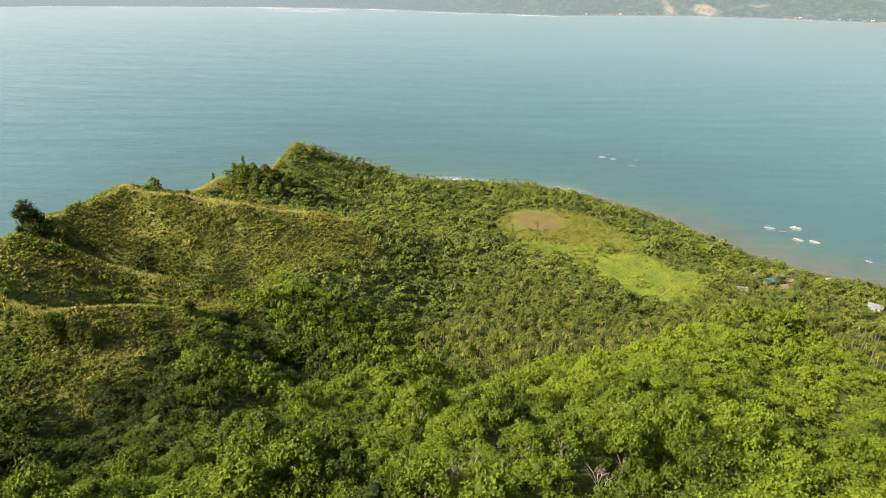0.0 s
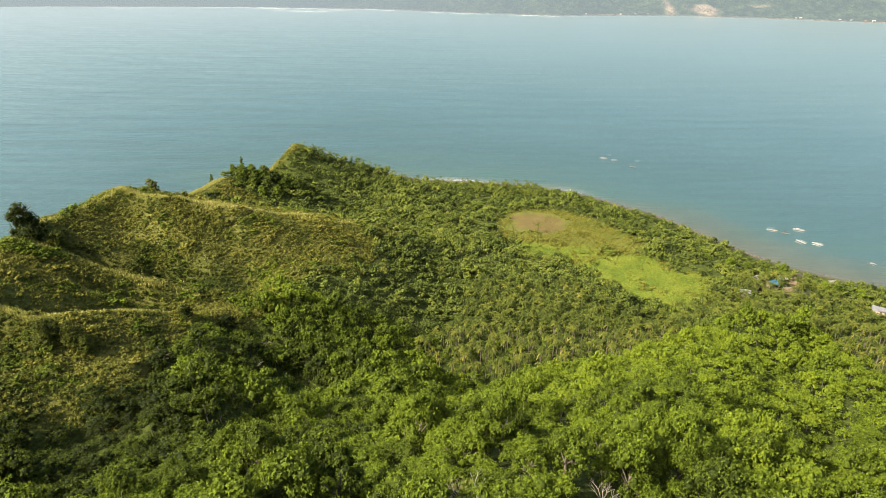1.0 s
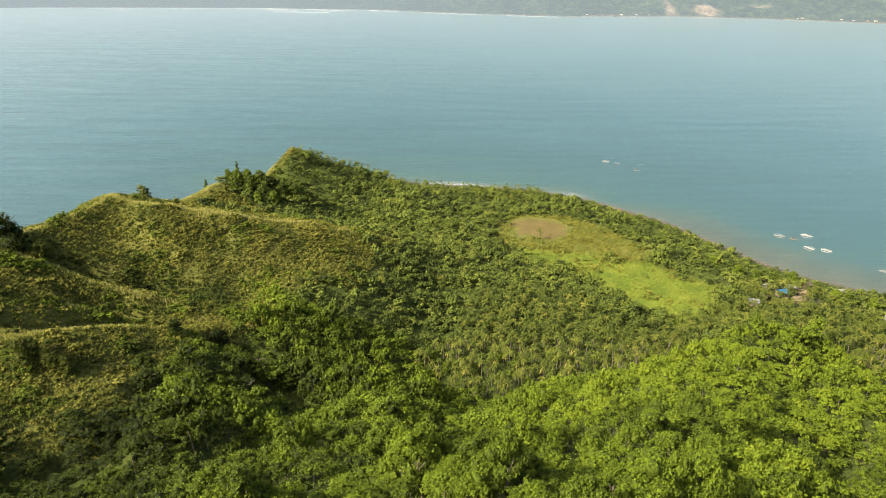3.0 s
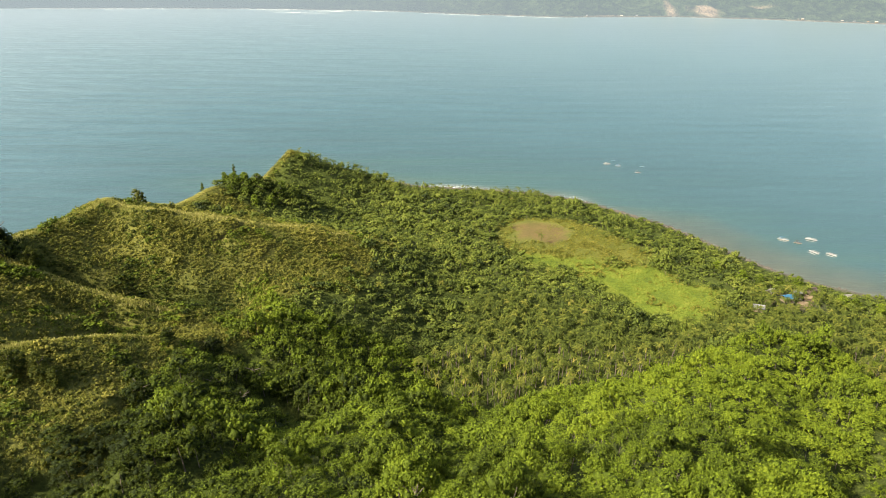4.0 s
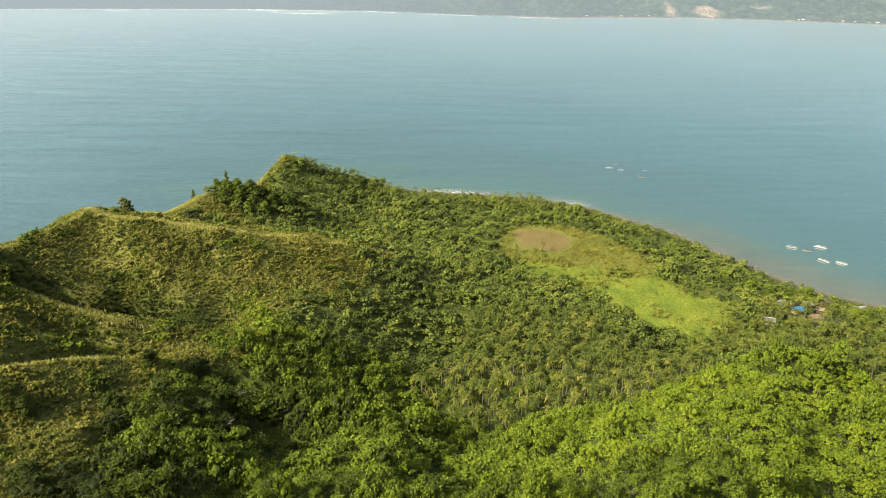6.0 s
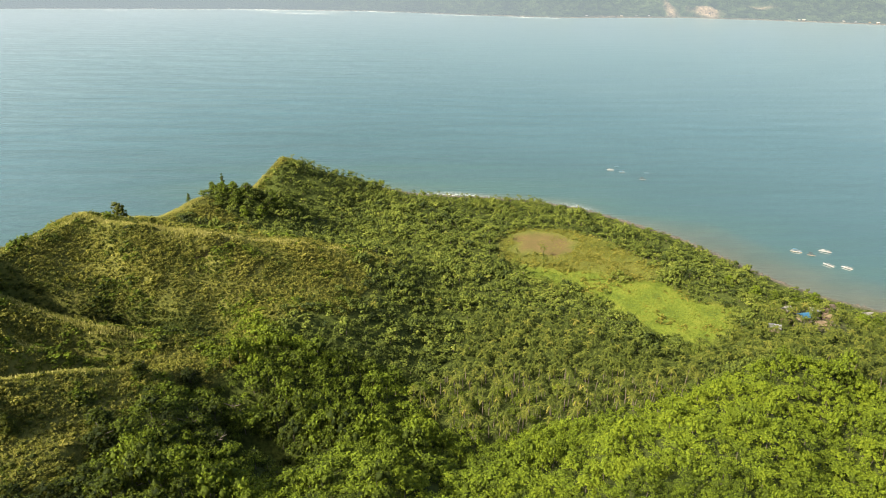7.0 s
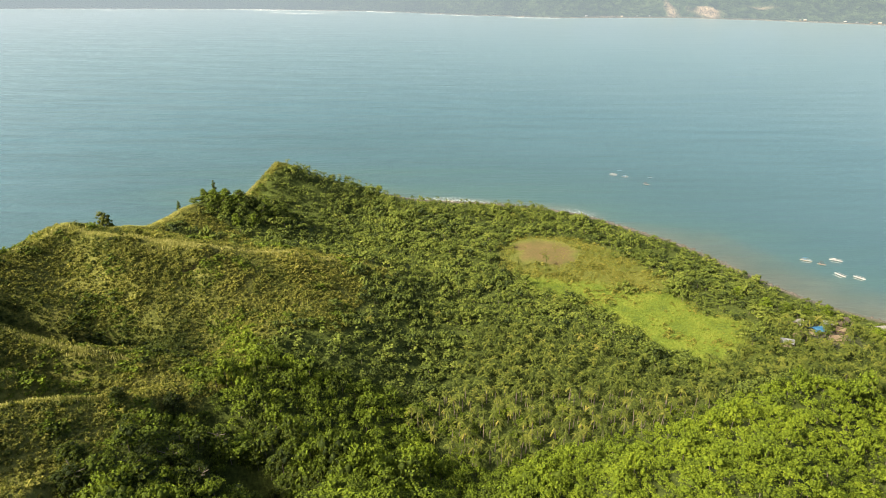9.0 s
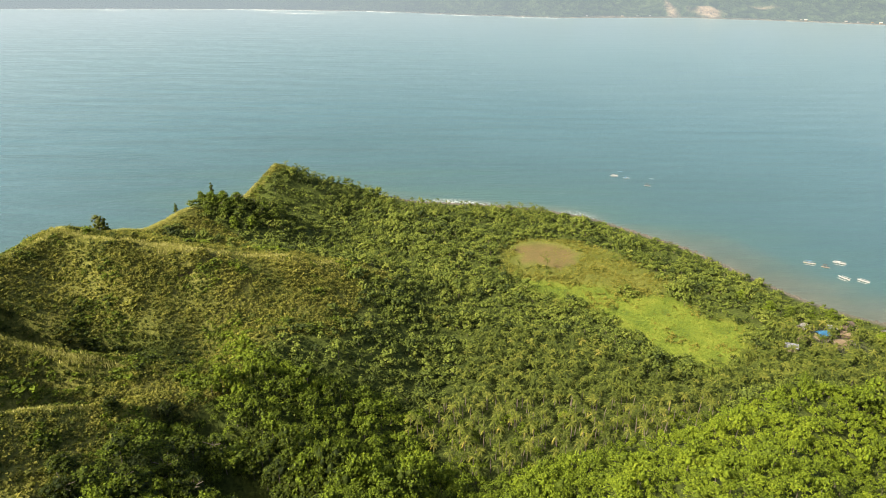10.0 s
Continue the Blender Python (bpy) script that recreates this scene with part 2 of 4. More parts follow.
KNOLL_GULLY = (6, [(-140, 167, 0), (-132, 170, 8), (-125.5, 174, 10), (-118.5, 184, 11), (-106, 197, 8), (-94, 204, 2)])
UPPER_HOLLOW = (6.5, [(-88, 199, 0), (-80, 196, 12), (-70, 195, 16), (-59, 197, 10), (-48, 199, 0)])
LOWER_HOLLOW = (7.5, [(-76, 176, 0), (-67, 174, 14), (-56, 177, 19), (-46, 175, 12), (-36, 169, 0)])
SIDE_HOLLOW = (5, [(-92, 153, 0), (-85, 151, 8), (-78, 148, 9), (-70, 140, 0)])
EAST_HOLLOW = (7, [(140, 165, 0), (122, 148, 8), (107, 132, 12), (90, 113, 10), (74, 97, 4), (60, 84, 0)])
NEAR_HOLLOW = (7, [(-92, 96, 0), (-81, 101, 11), (-72, 107, 15), (-62, 114, 8), (-54, 120, 0)])
GULLIES = [TREE_GULLY, FOOTPATH, SPUR_GULLY, KNOLL_GULLY, UPPER_HOLLOW, LOWER_HOLLOW, SIDE_HOLLOW, EAST_HOLLOW, NEAR_HOLLOW]
LIME_FIELD = [(48, 352), (87, 344), (103, 333), (125, 333), (131, 314), (149, 304), (142, 281), (116, 264), (106, 272), (97, 291), (86, 308), (64, 330), (48, 340)]
BROWN_FIELD = [(43, 399), (58, 406), (78, 401), (89, 388), (82, 374), (70, 366), (58, 371), (50, 366), (40, 376), (48, 386)]
SHRUB_FIELD = [(86, 408), (110, 386), (131, 344), (107, 333), (52, 350), (36, 360), (38, 396), (52, 410)]
PALM_GROVE = [(-12, 223), (3, 242), (10, 262), (20, 296), (60, 292), (82, 280), (92, 262), (112, 262), (124, 274), (150, 284), (165, 300), (200, 296), (214, 268),
              (205, 236), (186, 208), (172, 216), (168, 240), (150, 246), (122, 246), (84, 223), (36, 209), (14, 202)]


def along(x, y, pts):
    """The distance to a line of points, and the height of the line there."""
    best, level = None, None
    for p, q in zip(pts, pts[1:]):
        dx, dy = q[0] - p[0], q[1] - p[1]
        u = np.clip(((x - p[0]) * dx + (y - p[1]) * dy) / (dx * dx + dy * dy), 0, 1)
        d = np.hypot(x - p[0] - u * dx, y - p[1] - u * dy)
        z = p[2] + u * (q[2] - p[2]) if len(p) > 2 else 0 * d
        if best is None:
            best, level = d, z
        else:
            level, best = np.where(d < best, z, level), np.minimum(d, best)
    return best, level


def ridge(x, y, slope, rounding, pts):
    out = None
    for p, q in zip(pts, pts[1:]):
        dx, dy = q[0] - p[0], q[1] - p[1]
        u = np.clip(((x - p[0]) * dx + (y - p[1]) * dy) / (dx * dx + dy * dy), 0, 1)
        d = np.hypot(x - p[0] - u * dx, y - p[1] - u * dy)
        h = p[2] + u * (q[2] - p[2]) - slope * (np.sqrt(d * d + rounding * rounding) - rounding)
        out = h if out is None else np.maximum(out, h)
    return out


def within(x, y, polygon):
    inside = np.zeros(np.shape(x), bool)
    for (x0, y0), (x1, y1) in zip(polygon, polygon[1:] + polygon[:1]):
        inside ^= ((y0 > y) != (y1 > y)) & (x < (x1 - x0) * (y - y0) / ((y1 - y0) or 1e-9) + x0)
    return inside


def soft_within(x, y, polygon, edge):
    d, _ = along(x, y, polygon + polygon[:1])
    return np.clip(0.5 + np.where(within(x, y, polygon), d, -d) / edge, 0, 1)


LATTICE = np.random.RandomState(5).rand(256, 256)


def value_noise(x, y, size, shift=0):
    """Smooth noise from 0 to 1 with lumps of the given size in metres."""
    u, v = x / size + shift * 17.3, y / size + shift * 9.1
    i, j = np.floor(u).astype(int), np.floor(v).astype(int)
    a, c = u - i, v - j
    a, c = a * a * (3 - 2 * a), c * c * (3 - 2 * c)
    g = lambda p, q: LATTICE[p % 256, q % 256]
    return (g(i, j) * (1 - a) + g(i + 1, j) * a) * (1 - c) + (g(i, j + 1) * (1 - a) + g(i + 1, j + 1) * a) * c


def inland(x, y):
    d, _ = along(x, y, COAST)
    return np.where(within(x, y, COAST + [(-420, -2500), (2500, -2500), (2500, 170)]), d, -d)


def height(x, y):
    x, y = np.asarray(x, float), np.asarray(y, float)
    d = inland(x, y)
    k = 2.6
    total = np.exp(np.where(d > 0, 2.6 * (1 - np.exp(-np.maximum(d, 0) / 14)) + 0.004 * np.minimum(d, 300), 0.09 * d) / k)
    for slope, rounding, pts in HILLS:
        total = total + np.exp(np.clip(ridge(x, y, slope, rounding, pts) / k, -30, 80))
    h = k * np.log(total)
    hill = np.clip((h - 8) / 15, 0, 1)
    h = h + hill * (2.2 * (value_noise(x, y, 21, 1) - 0.5) + 1.2 * (value_noise(x, y, 9, 2) - 0.5))
    for width, pts in GULLIES:
        away, depth = along(x, y, pts)
        h = h - depth * np.exp(-(away / width) ** 2)
    return np.minimum(h, np.where(d > 0, 1.9 * d + 0.4, 0.09 * d))


# where the woods end on the open slopes: x of the edge by y
EDGE_Y, EDGE_X = [40, 100, 125, 150, 175, 200, 230, 260, 300, 332, 345], [-260, -122, -90, -84, -92, -82, -64, -50, -42, -22, -200]


def open_slope(x, y):
    """1 on the grassy, bushy slopes of the ridge, 0 in the woods."""
    e = np.interp(y, EDGE_Y, EDGE_X) + 30 * (value_noise(x, y, 16, 3) - 0.5)
    s = np.clip((e - x) / 14 + 0.5, 0, 1) * np.clip((352 - y) / 6, 0, 1)
    d, _ = along(x, y, MAIN_RIDGE[2])
    crest = np.clip((9 - d) / 5, 0, 1) * np.clip((y - 330) / 10, 0, 1) * np.clip((372 - y) / 6, 0, 1)
    spur, _ = along(x, y, [(-143, 360), (-126, 356), (-112, 350)])
    top, _ = along(x, y, [(-131, 436), (-125, 452), (-117, 461), (-110, 465)])
    peak = np.clip((8.0 - top) / 3, 0, 1)
    return np.maximum(np.maximum(s, crest), np.maximum(peak, np.clip((10 - spur) / 4, 0, 1)))


def grassy_edge(x, y, wide=6.5):
    """1 on the seaward faces and the bare spur before the grove, where nothing but grass grows."""
    spur, _ = along(x, y, [(-160, 330), (-154, 342), (-143, 360), (-139, 365)])
    rim, _ = along(x, y, [(-131, 436), (-125, 452), (-117, 461), (-106, 466)])
    seaward = np.clip((np.interp(y, [300, 322, 342, 360, 376, 415, 438, 453, 461], [-163, -161, -152, -141, -139, -131, -131, -124.5, -117]) - x) / 2, 0, 1) * (y > 300)
    return np.maximum(np.maximum(seaward, np.clip((wide - rim) / 2, 0, 1)), np.clip((5 - spur) / 3, 0, 1))


def mesh_of(name, verts, quads=None, tris=None, mats=(), smooth=False, index4=None, index3=None, values=None, smooth3=None):
    """A mesh from arrays; values: per-vertex numbers by name."""
    verts = np.asarray(verts, np.float32)
    quads = np.zeros((0, 4), np.int32) if quads is None else np.asarray(quads, np.int32)
    tris = np.zeros((0, 3), np.int32) if tris is None else np.asarray(tris, np.int32)
    me = bpy.data.meshes.new(name)
    me.vertices.add(len(verts))
    me.vertices.foreach_set("co", verts.ravel())
    loops = np.concatenate([quads.ravel(), tris.ravel()]).astype(np.int32)
    me.loops.add(len(loops))
    me.loops.foreach_set("vertex_index", loops)
    n4, n3 = len(quads), len(tris)
    me.polygons.add(n4 + n3)
    me.polygons.foreach_set("loop_start", np.concatenate([np.arange(n4) * 4, n4 * 4 + np.arange(n3) * 3]).astype(np.int32))
    me.polygons.foreach_set("use_smooth", np.full(n4 + n3, smooth))
    if smooth3 is not None:
        me.polygons.foreach_set("use_smooth", np.concatenate([np.zeros(n4, bool), smooth3]))
    for m in mats:
        me.materials.append(m)
    if index4 is not None or index3 is not None:
        i4 = np.zeros(n4, np.int32) if index4 is None else index4
        i3 = np.zeros(n3, np.int32) if index3 is None else index3
        me.polygons.foreach_set("material_index", np.concatenate([i4, i3]).astype(np.int32))
    for key, v in (values or {}).items():
        me.attributes.new(key, "FLOAT", "POINT").data.foreach_set("value", np.asarray(v, np.float32).ravel())
    me.update(calc_edges=True)
    return me


def grid_faces(nx, ny):
    i, j = np.meshgrid(np.arange(nx - 1), np.arange(ny - 1))
    a = (j * nx + i).ravel()
    return np.stack([a, a + 1, a + nx + 1, a + nx], 1)


def spaced(parts):
    return np.unique(np.concatenate([np.arange(a, b, s) for a, b, s in parts]))


# ---- ground and sea ----
gx, gy = np.meshgrid(spaced([(-420, -270, 15), (-270, 300, 3.3), (-112, -92, 1.1), (300, 560, 12), (560, 2400, 90)]),
                     spaced([(-2400, -300, 90), (-300, 20, 12), (20, 516, 3.3), (272, 296, 1.1), (516, 640, 12)]))
gz = height(gx, gy)
gd = inland(gx, gy)
# the tree gully's shadow is painted in as darker ground along its line
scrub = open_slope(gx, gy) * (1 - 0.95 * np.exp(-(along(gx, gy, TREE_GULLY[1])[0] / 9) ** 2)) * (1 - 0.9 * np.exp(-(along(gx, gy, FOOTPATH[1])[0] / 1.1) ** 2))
lime_zone = np.clip(soft_within(gx, gy, LIME_FIELD, 14) * 1.5, 0, 1)
shrub_zone = soft_within(gx, gy, SHRUB_FIELD, 8)
sand_zone = np.clip((5.0 - gd) / 3, 0, 1) * (gy > 150) + np.clip(1 - np.hypot(gx - 186, gy - 292) / 16, 0, 0.8) * 1.2 + 0.7 * np.exp(-((gx + 129) ** 2 + (gy - 461) ** 2) / 30)
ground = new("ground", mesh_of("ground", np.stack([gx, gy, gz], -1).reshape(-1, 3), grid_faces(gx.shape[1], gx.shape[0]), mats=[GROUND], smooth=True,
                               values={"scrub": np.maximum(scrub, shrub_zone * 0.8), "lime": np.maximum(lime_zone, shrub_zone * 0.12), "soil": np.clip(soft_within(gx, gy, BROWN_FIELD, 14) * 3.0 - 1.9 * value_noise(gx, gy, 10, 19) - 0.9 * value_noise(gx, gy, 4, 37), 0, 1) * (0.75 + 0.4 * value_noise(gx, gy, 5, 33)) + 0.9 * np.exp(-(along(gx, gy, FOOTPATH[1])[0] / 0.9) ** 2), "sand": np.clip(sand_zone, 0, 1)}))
tagged(ground, "hilly headland ground of grass, leaf litter and bare soil", "ground", kind="structure")

sx, sy = np.meshgrid(spaced([(-7000, -1000, 500), (-1000, -300, 50), (-300, 300, 5), (300, 1000, 25), (1000, 7001, 500)]),
                     spaced([(-7000, -600, 800), (-600, 240, 60), (240, 560, 5), (560, 1000, 20), (1000, 5000, 200), (5000, 7001, 500)]))
off = -inland(sx, sy)
eastern = np.clip((sx - 120) / 60, 0, 1)
silt = np.clip(1 - off / (12 + 30 * np.clip((sx - 130) / 60, 0, 1)), 0, 1) ** 0.8 * (0.25 + 0.75 * eastern)
tip = 0.95 * np.exp(-((sx - 12) / 20) ** 2) + 0.5 * np.exp(-((sx - 102) / 10) ** 2)
surf = np.clip(tip * np.clip(1 - np.abs(off - 2) / 7, 0, 1) * (sy > 330), 0, 1)
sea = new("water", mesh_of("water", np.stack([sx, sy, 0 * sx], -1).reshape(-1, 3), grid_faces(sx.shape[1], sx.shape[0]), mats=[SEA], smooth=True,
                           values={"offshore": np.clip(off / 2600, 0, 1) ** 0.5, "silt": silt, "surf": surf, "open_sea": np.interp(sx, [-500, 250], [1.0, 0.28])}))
tagged(sea, "calm teal sea with low swells and silty green shallows", "sea", kind="structure")


# ---- the far shore across the bay ----
FAR_X, FAR_Y = [-6000, -2200, -1500, -870, -560, -319, 152, 468, 912, 1168, 1465, 2200, 3200, 6000], [3300, 3120, 3110, 3065, 2960, 2915, 2620, 2470, 2475, 2340, 2115, 1800, 1400, 900]
FAR_LAND, nt, b = nodes_of("far_forest", 0.95, 0.0)
grain, lumps = noise_of(nt, 0.035, 5.0), noise_of(nt, 0.006, 3.0)
far_col = ramp(nt, math_node(nt, "ADD", math_node(nt, "MULTIPLY", grain, 0.6), math_node(nt, "MULTIPLY", lumps, 0.4)),
               [(0.36, (0.006, 0.014, 0.006)), (0.5, (0.030, 0.048, 0.016)), (0.64, (0.064, 0.090, 0.036))])
far_col = mix(nt, attribute(nt, "bare"), far_col, ramp(nt, grain, [(0.35, (0.20, 0.15, 0.095)), (0.65, (0.36, 0.28, 0.19))]))
nt.links.new(far_col, b.inputs["Base Color"])
bump(nt, b, grain, 1.0, 40.0)
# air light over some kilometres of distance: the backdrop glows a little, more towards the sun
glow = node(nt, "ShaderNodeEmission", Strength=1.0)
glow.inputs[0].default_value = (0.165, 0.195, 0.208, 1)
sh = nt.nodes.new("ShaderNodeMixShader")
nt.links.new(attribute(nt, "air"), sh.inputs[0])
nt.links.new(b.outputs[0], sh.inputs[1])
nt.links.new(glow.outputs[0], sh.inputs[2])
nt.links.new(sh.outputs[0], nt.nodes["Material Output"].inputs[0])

fx, fd = np.meshgrid(spaced([(-5500, -2400, 120), (-2400, 2600, 14), (2600, 4200, 120)]), spaced([(-30, 200, 10), (200, 300, 20), (300, 1300, 80)]))
fy = np.interp(fx, FAR_X, FAR_Y) + 14 * (value_noise(fx, 0 * fx, 60, 5) - 0.5) + fd
gully = np.abs(value_noise(fx + 0.25 * fd, fd * 0.25, 70, 6) - 0.5) * 2 * 0.6 + 0.4 * value_noise(fx, fd, 34, 23)
spur = value_noise(fx, fd * 0.4, 300, 7)
rise = np.clip((fd - 24 - 50 * (1 - spur)) / 260, 0, 3)
fz = np.where(fd < 0, fd * 0.1, np.minimum(fd * 0.12, 2.6)) + 150 * rise * (0.5 + 0.5 * spur) * (0.25 + 0.75 * gully) + 5 * np.clip(fd / 40, 0, 1) * (value_noise(fx, fd, 26, 8))
fz = fz + 34 * np.exp(-((fx - 940) / 120) ** 2) * np.clip((fd - 18) / 45, 0, 1)
bare = np.clip(np.exp(-((fx - 1008) / 42) ** 2 - ((fd - 50) / 40) ** 2) * 2.8 - 1.3 * value_noise(fx, fd, 24, 22), 0, 1) + 1.2 * np.clip(1 - np.abs(fx - 886) / (26 - 0.17 * np.clip(fd - 20, 0, 150)), 0, 1) * (fd > 15) * (fd < 165)
bare = bare + 0.8 * np.exp(-((fx - 640) / 50) ** 2 - ((fd - 26) / 9) ** 2) + 0.7 * np.exp(-((fx - 1195) / 26) ** 2 - ((fd - 130 + 0.3 * (fx - 1195)) / 9) ** 2) + np.clip((13 - fd) / 6, 0, 1) * 0.8
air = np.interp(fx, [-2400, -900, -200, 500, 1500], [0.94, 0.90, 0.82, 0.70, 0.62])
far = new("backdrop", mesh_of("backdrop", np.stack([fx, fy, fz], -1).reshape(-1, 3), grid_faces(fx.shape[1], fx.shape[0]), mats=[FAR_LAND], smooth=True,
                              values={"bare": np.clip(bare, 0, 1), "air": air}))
tagged(far, "hazy forested hills along the far shore", "hills", kind="structure")


FOAM = plain_material("sea_foam", (0.34, 0.38, 0.39), (0.50, 0.53, 0.53), 0.05, 0.9)


def breaking_wave(x0, x1, off, width, seed):
    """A thin, ragged line of white water lying on the sea."""
    u = np.linspace(0, 1, 40)
    x = x0 + (x1 - x0) * u
    mid = np.interp(x, FAR_X, FAR_Y) - off + 10 * (value_noise(x, 0 * x + seed * 31.0, 45, 1) - 0.5)
    half = width * np.sin(math.pi * u) ** 0.5 * np.clip(value_noise(x, 0 * x + seed * 57.0, 16, 2) * 1.6 - 0.3, 0.06, 1) * 0.45
    v = np.concatenate([np.stack([x, mid - half, 0.12 + 0 * x], 1), np.stack([x, mid, 0.5 + 0 * x], 1), np.stack([x, mid + half, 0.12 + 0 * x], 1)])
    i = np.arange(39)
    q = np.concatenate([np.stack([i, i + 1, i + 41, i + 40], 1), np.stack([i + 40, i + 41, i + 81, i + 80], 1)])
    tagged(new("breaking_wave", mesh_of("breaking_wave", v, q, mats=[FOAM], smooth=True)), "thin white line of surf over a reef", "surf", "surf of the far shore")


for k, (x0, x1, off_, w) in enumerate([(-1560, -1440, 120, 22), (-900, -700, 60, 20), (-740, -480, 210, 44), (-560, -420, 90, 34), (-330, -200, 40, 20), (-80, 150, 50, 16), (250, 440, 45, 20), (-2000, -900, 12, 9), (-880, -300, 12, 8)]):
    breaking_wave(x0, x1, off_, w, k + 1)


# ---- small builders ----
def part(name, bm, material, parent, label=""):
    me = bpy.data.meshes.new(name)
    bm.to_mesh(me)
    bm.free()
    me.materials.append(material)
    ob = new(name, me)
    ob.parent = parent
    return tagged(ob, label)


def box(bm, size, m):
    made = bmesh.ops.create_cube(bm, size=1.0, matrix=m @ Matrix.Diagonal((*size, 1)))
    return made["verts"]


def tube(bm, pts, radii, sides=6):
    """A tapered tube along points, closed at both ends."""
    rings = []
    for i, (p, r) in enumerate(zip(pts, radii)):
        a = Vector(pts[max(i - 1, 0)])
        c = Vector(pts[min(i + 1, len(pts) - 1)])
        q = (c - a).to_track_quat("Z", "Y")
        rings.append([bm.verts.new(Vector(p) + q @ Vector((r * math.cos(2 * math.pi * k / sides), r * math.sin(2 * math.pi * k / sides), 0))) for k in range(sides)])
    for u, v in zip(rings, rings[1:]):
        for k in range(sides):
            bm.faces.new((u[k], u[(k + 1) % sides], v[(k + 1) % sides], v[k]))
    bm.faces.new(rings[0][::-1])
    bm.faces.new(rings[-1])


# ---- plants as arrays ----
PHI = (1 + 5 ** 0.5) / 2
ICO = np.array([(-1, PHI, 0), (1, PHI, 0), (-1, -PHI, 0), (1, -PHI, 0), (0, -1, PHI), (0, 1, PHI), (0, -1, -PHI), (0, 1, -PHI), (PHI, 0, -1), (PHI, 0, 1), (-PHI, 0, -1), (-PHI, 0, 1)]) / (1 + PHI * PHI) ** 0.5
ICO_FACES = np.array([(0, 11, 5), (0, 5, 1), (0, 1, 7), (0, 7, 10), (0, 10, 11), (1, 5, 9), (5, 11, 4), (11, 10, 2), (10, 7, 6), (7, 1, 8),
                      (3, 9, 4), (3, 4, 2), (3, 2, 6), (3, 6, 8), (3, 8, 9), (4, 9, 5), (2, 4, 11), (6, 2, 10), (8, 6, 7), (9, 8, 1)])


OCTA = np.array([(1, 0, 0), (0, 1, 0), (-1, 0, 0), (0, -1, 0), (0, 0, 1), (0, 0, -1)]) * 1.1
OCTA_FACES = np.array([(0, 1, 4), (1, 2, 4), (2, 3, 4), (3, 0, 4), (1, 0, 5), (2, 1, 5), (3, 2, 5), (0, 3, 5)])


def unit(v):
    return v / np.maximum(np.linalg.norm(v, axis=-1, keepdims=True), 1e-9)


def leaf_sprays(rng, at, normal, size):
    """Small three-cornered leaf sprays at points, facing about along the normals."""
    side = unit(np.cross(normal, unit(rng.normal(size=at.shape))))
    ahead = np.cross(normal, side)
    s = (size * rng.uniform(0.65, 1.35, len(at)))[:, None]
    return np.stack([at - side * s * 0.5 - ahead * s * 0.35, at + side * s * 0.5 - ahead * s * 0.35, at + ahead * s * 0.75 + normal * s * 0.15], 1).reshape(-1, 3)


def crown(rng, radius, tall, lobes, leaves, size, low=-0.3, core=0.60, fine=False):
    """An uneven crown round (0, 0, tall): leafy lobes, each a lumpy heart with leaf sprays over it. Returns verts, tris, tint, smooth."""
    V, T, tint, smooth, count = [], [], [], [], 0
    for k in range(lobes):
        a = k * 2.399 + rng.uniform(-0.5, 0.5)
        rr = radius * (k / max(lobes - 1, 1)) ** 0.55 * 0.80
        r = radius * rng.uniform(0.26, 0.50) * (8.5 / max(lobes, 4)) ** 0.3 if lobes > 1 else radius
        drop = (rr / radius) ** 2 * radius * rng.uniform(0.35, 0.85) + (0.35 * tall * rng.rand() if k > 0.55 * lobes else 0)
        c = np.array([rr * math.cos(a), rr * math.sin(a), tall - drop + rng.uniform(-0.22, 0.18) * radius])
        tone = rng.uniform(-0.07, 0.07)
        wide = rng.uniform(0.75, 1.35, 3) * (1, 1, 0.85)
        heart, faces = (ICO, ICO_FACES) if fine else (OCTA, OCTA_FACES)
        n = len(heart)
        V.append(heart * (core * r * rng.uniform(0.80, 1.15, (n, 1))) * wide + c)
        # hearts tinted darker than the sprays: the crown's inner shade painted in
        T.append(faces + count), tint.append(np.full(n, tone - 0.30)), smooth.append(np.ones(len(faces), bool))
        count += n
        d = unit(rng.normal(size=(leaves * 2, 3)) + (0, 0, 0.35))
        d = d[d[:, 2] > low][:leaves]
        at = c + d * r * rng.uniform(0.62, 1.15, (len(d), 1)) * wide
        V.append(leaf_sprays(rng, at, unit(d + 0.58 * rng.normal(size=d.shape) + (0, 0, 0.1)), size))
        T.append(np.arange(len(d) * 3).reshape(-1, 3) + count), smooth.append(np.zeros(len(d), bool))
        tint.append(np.repeat(rng.uniform(-0.10, 0.10, len(d)) + tone, 3))
        count += len(d) * 3
    return np.concatenate(V), np.concatenate(T), np.concatenate(tint), np.concatenate(smooth)


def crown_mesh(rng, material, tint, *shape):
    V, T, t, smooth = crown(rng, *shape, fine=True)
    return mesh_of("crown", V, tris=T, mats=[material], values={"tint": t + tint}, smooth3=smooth)


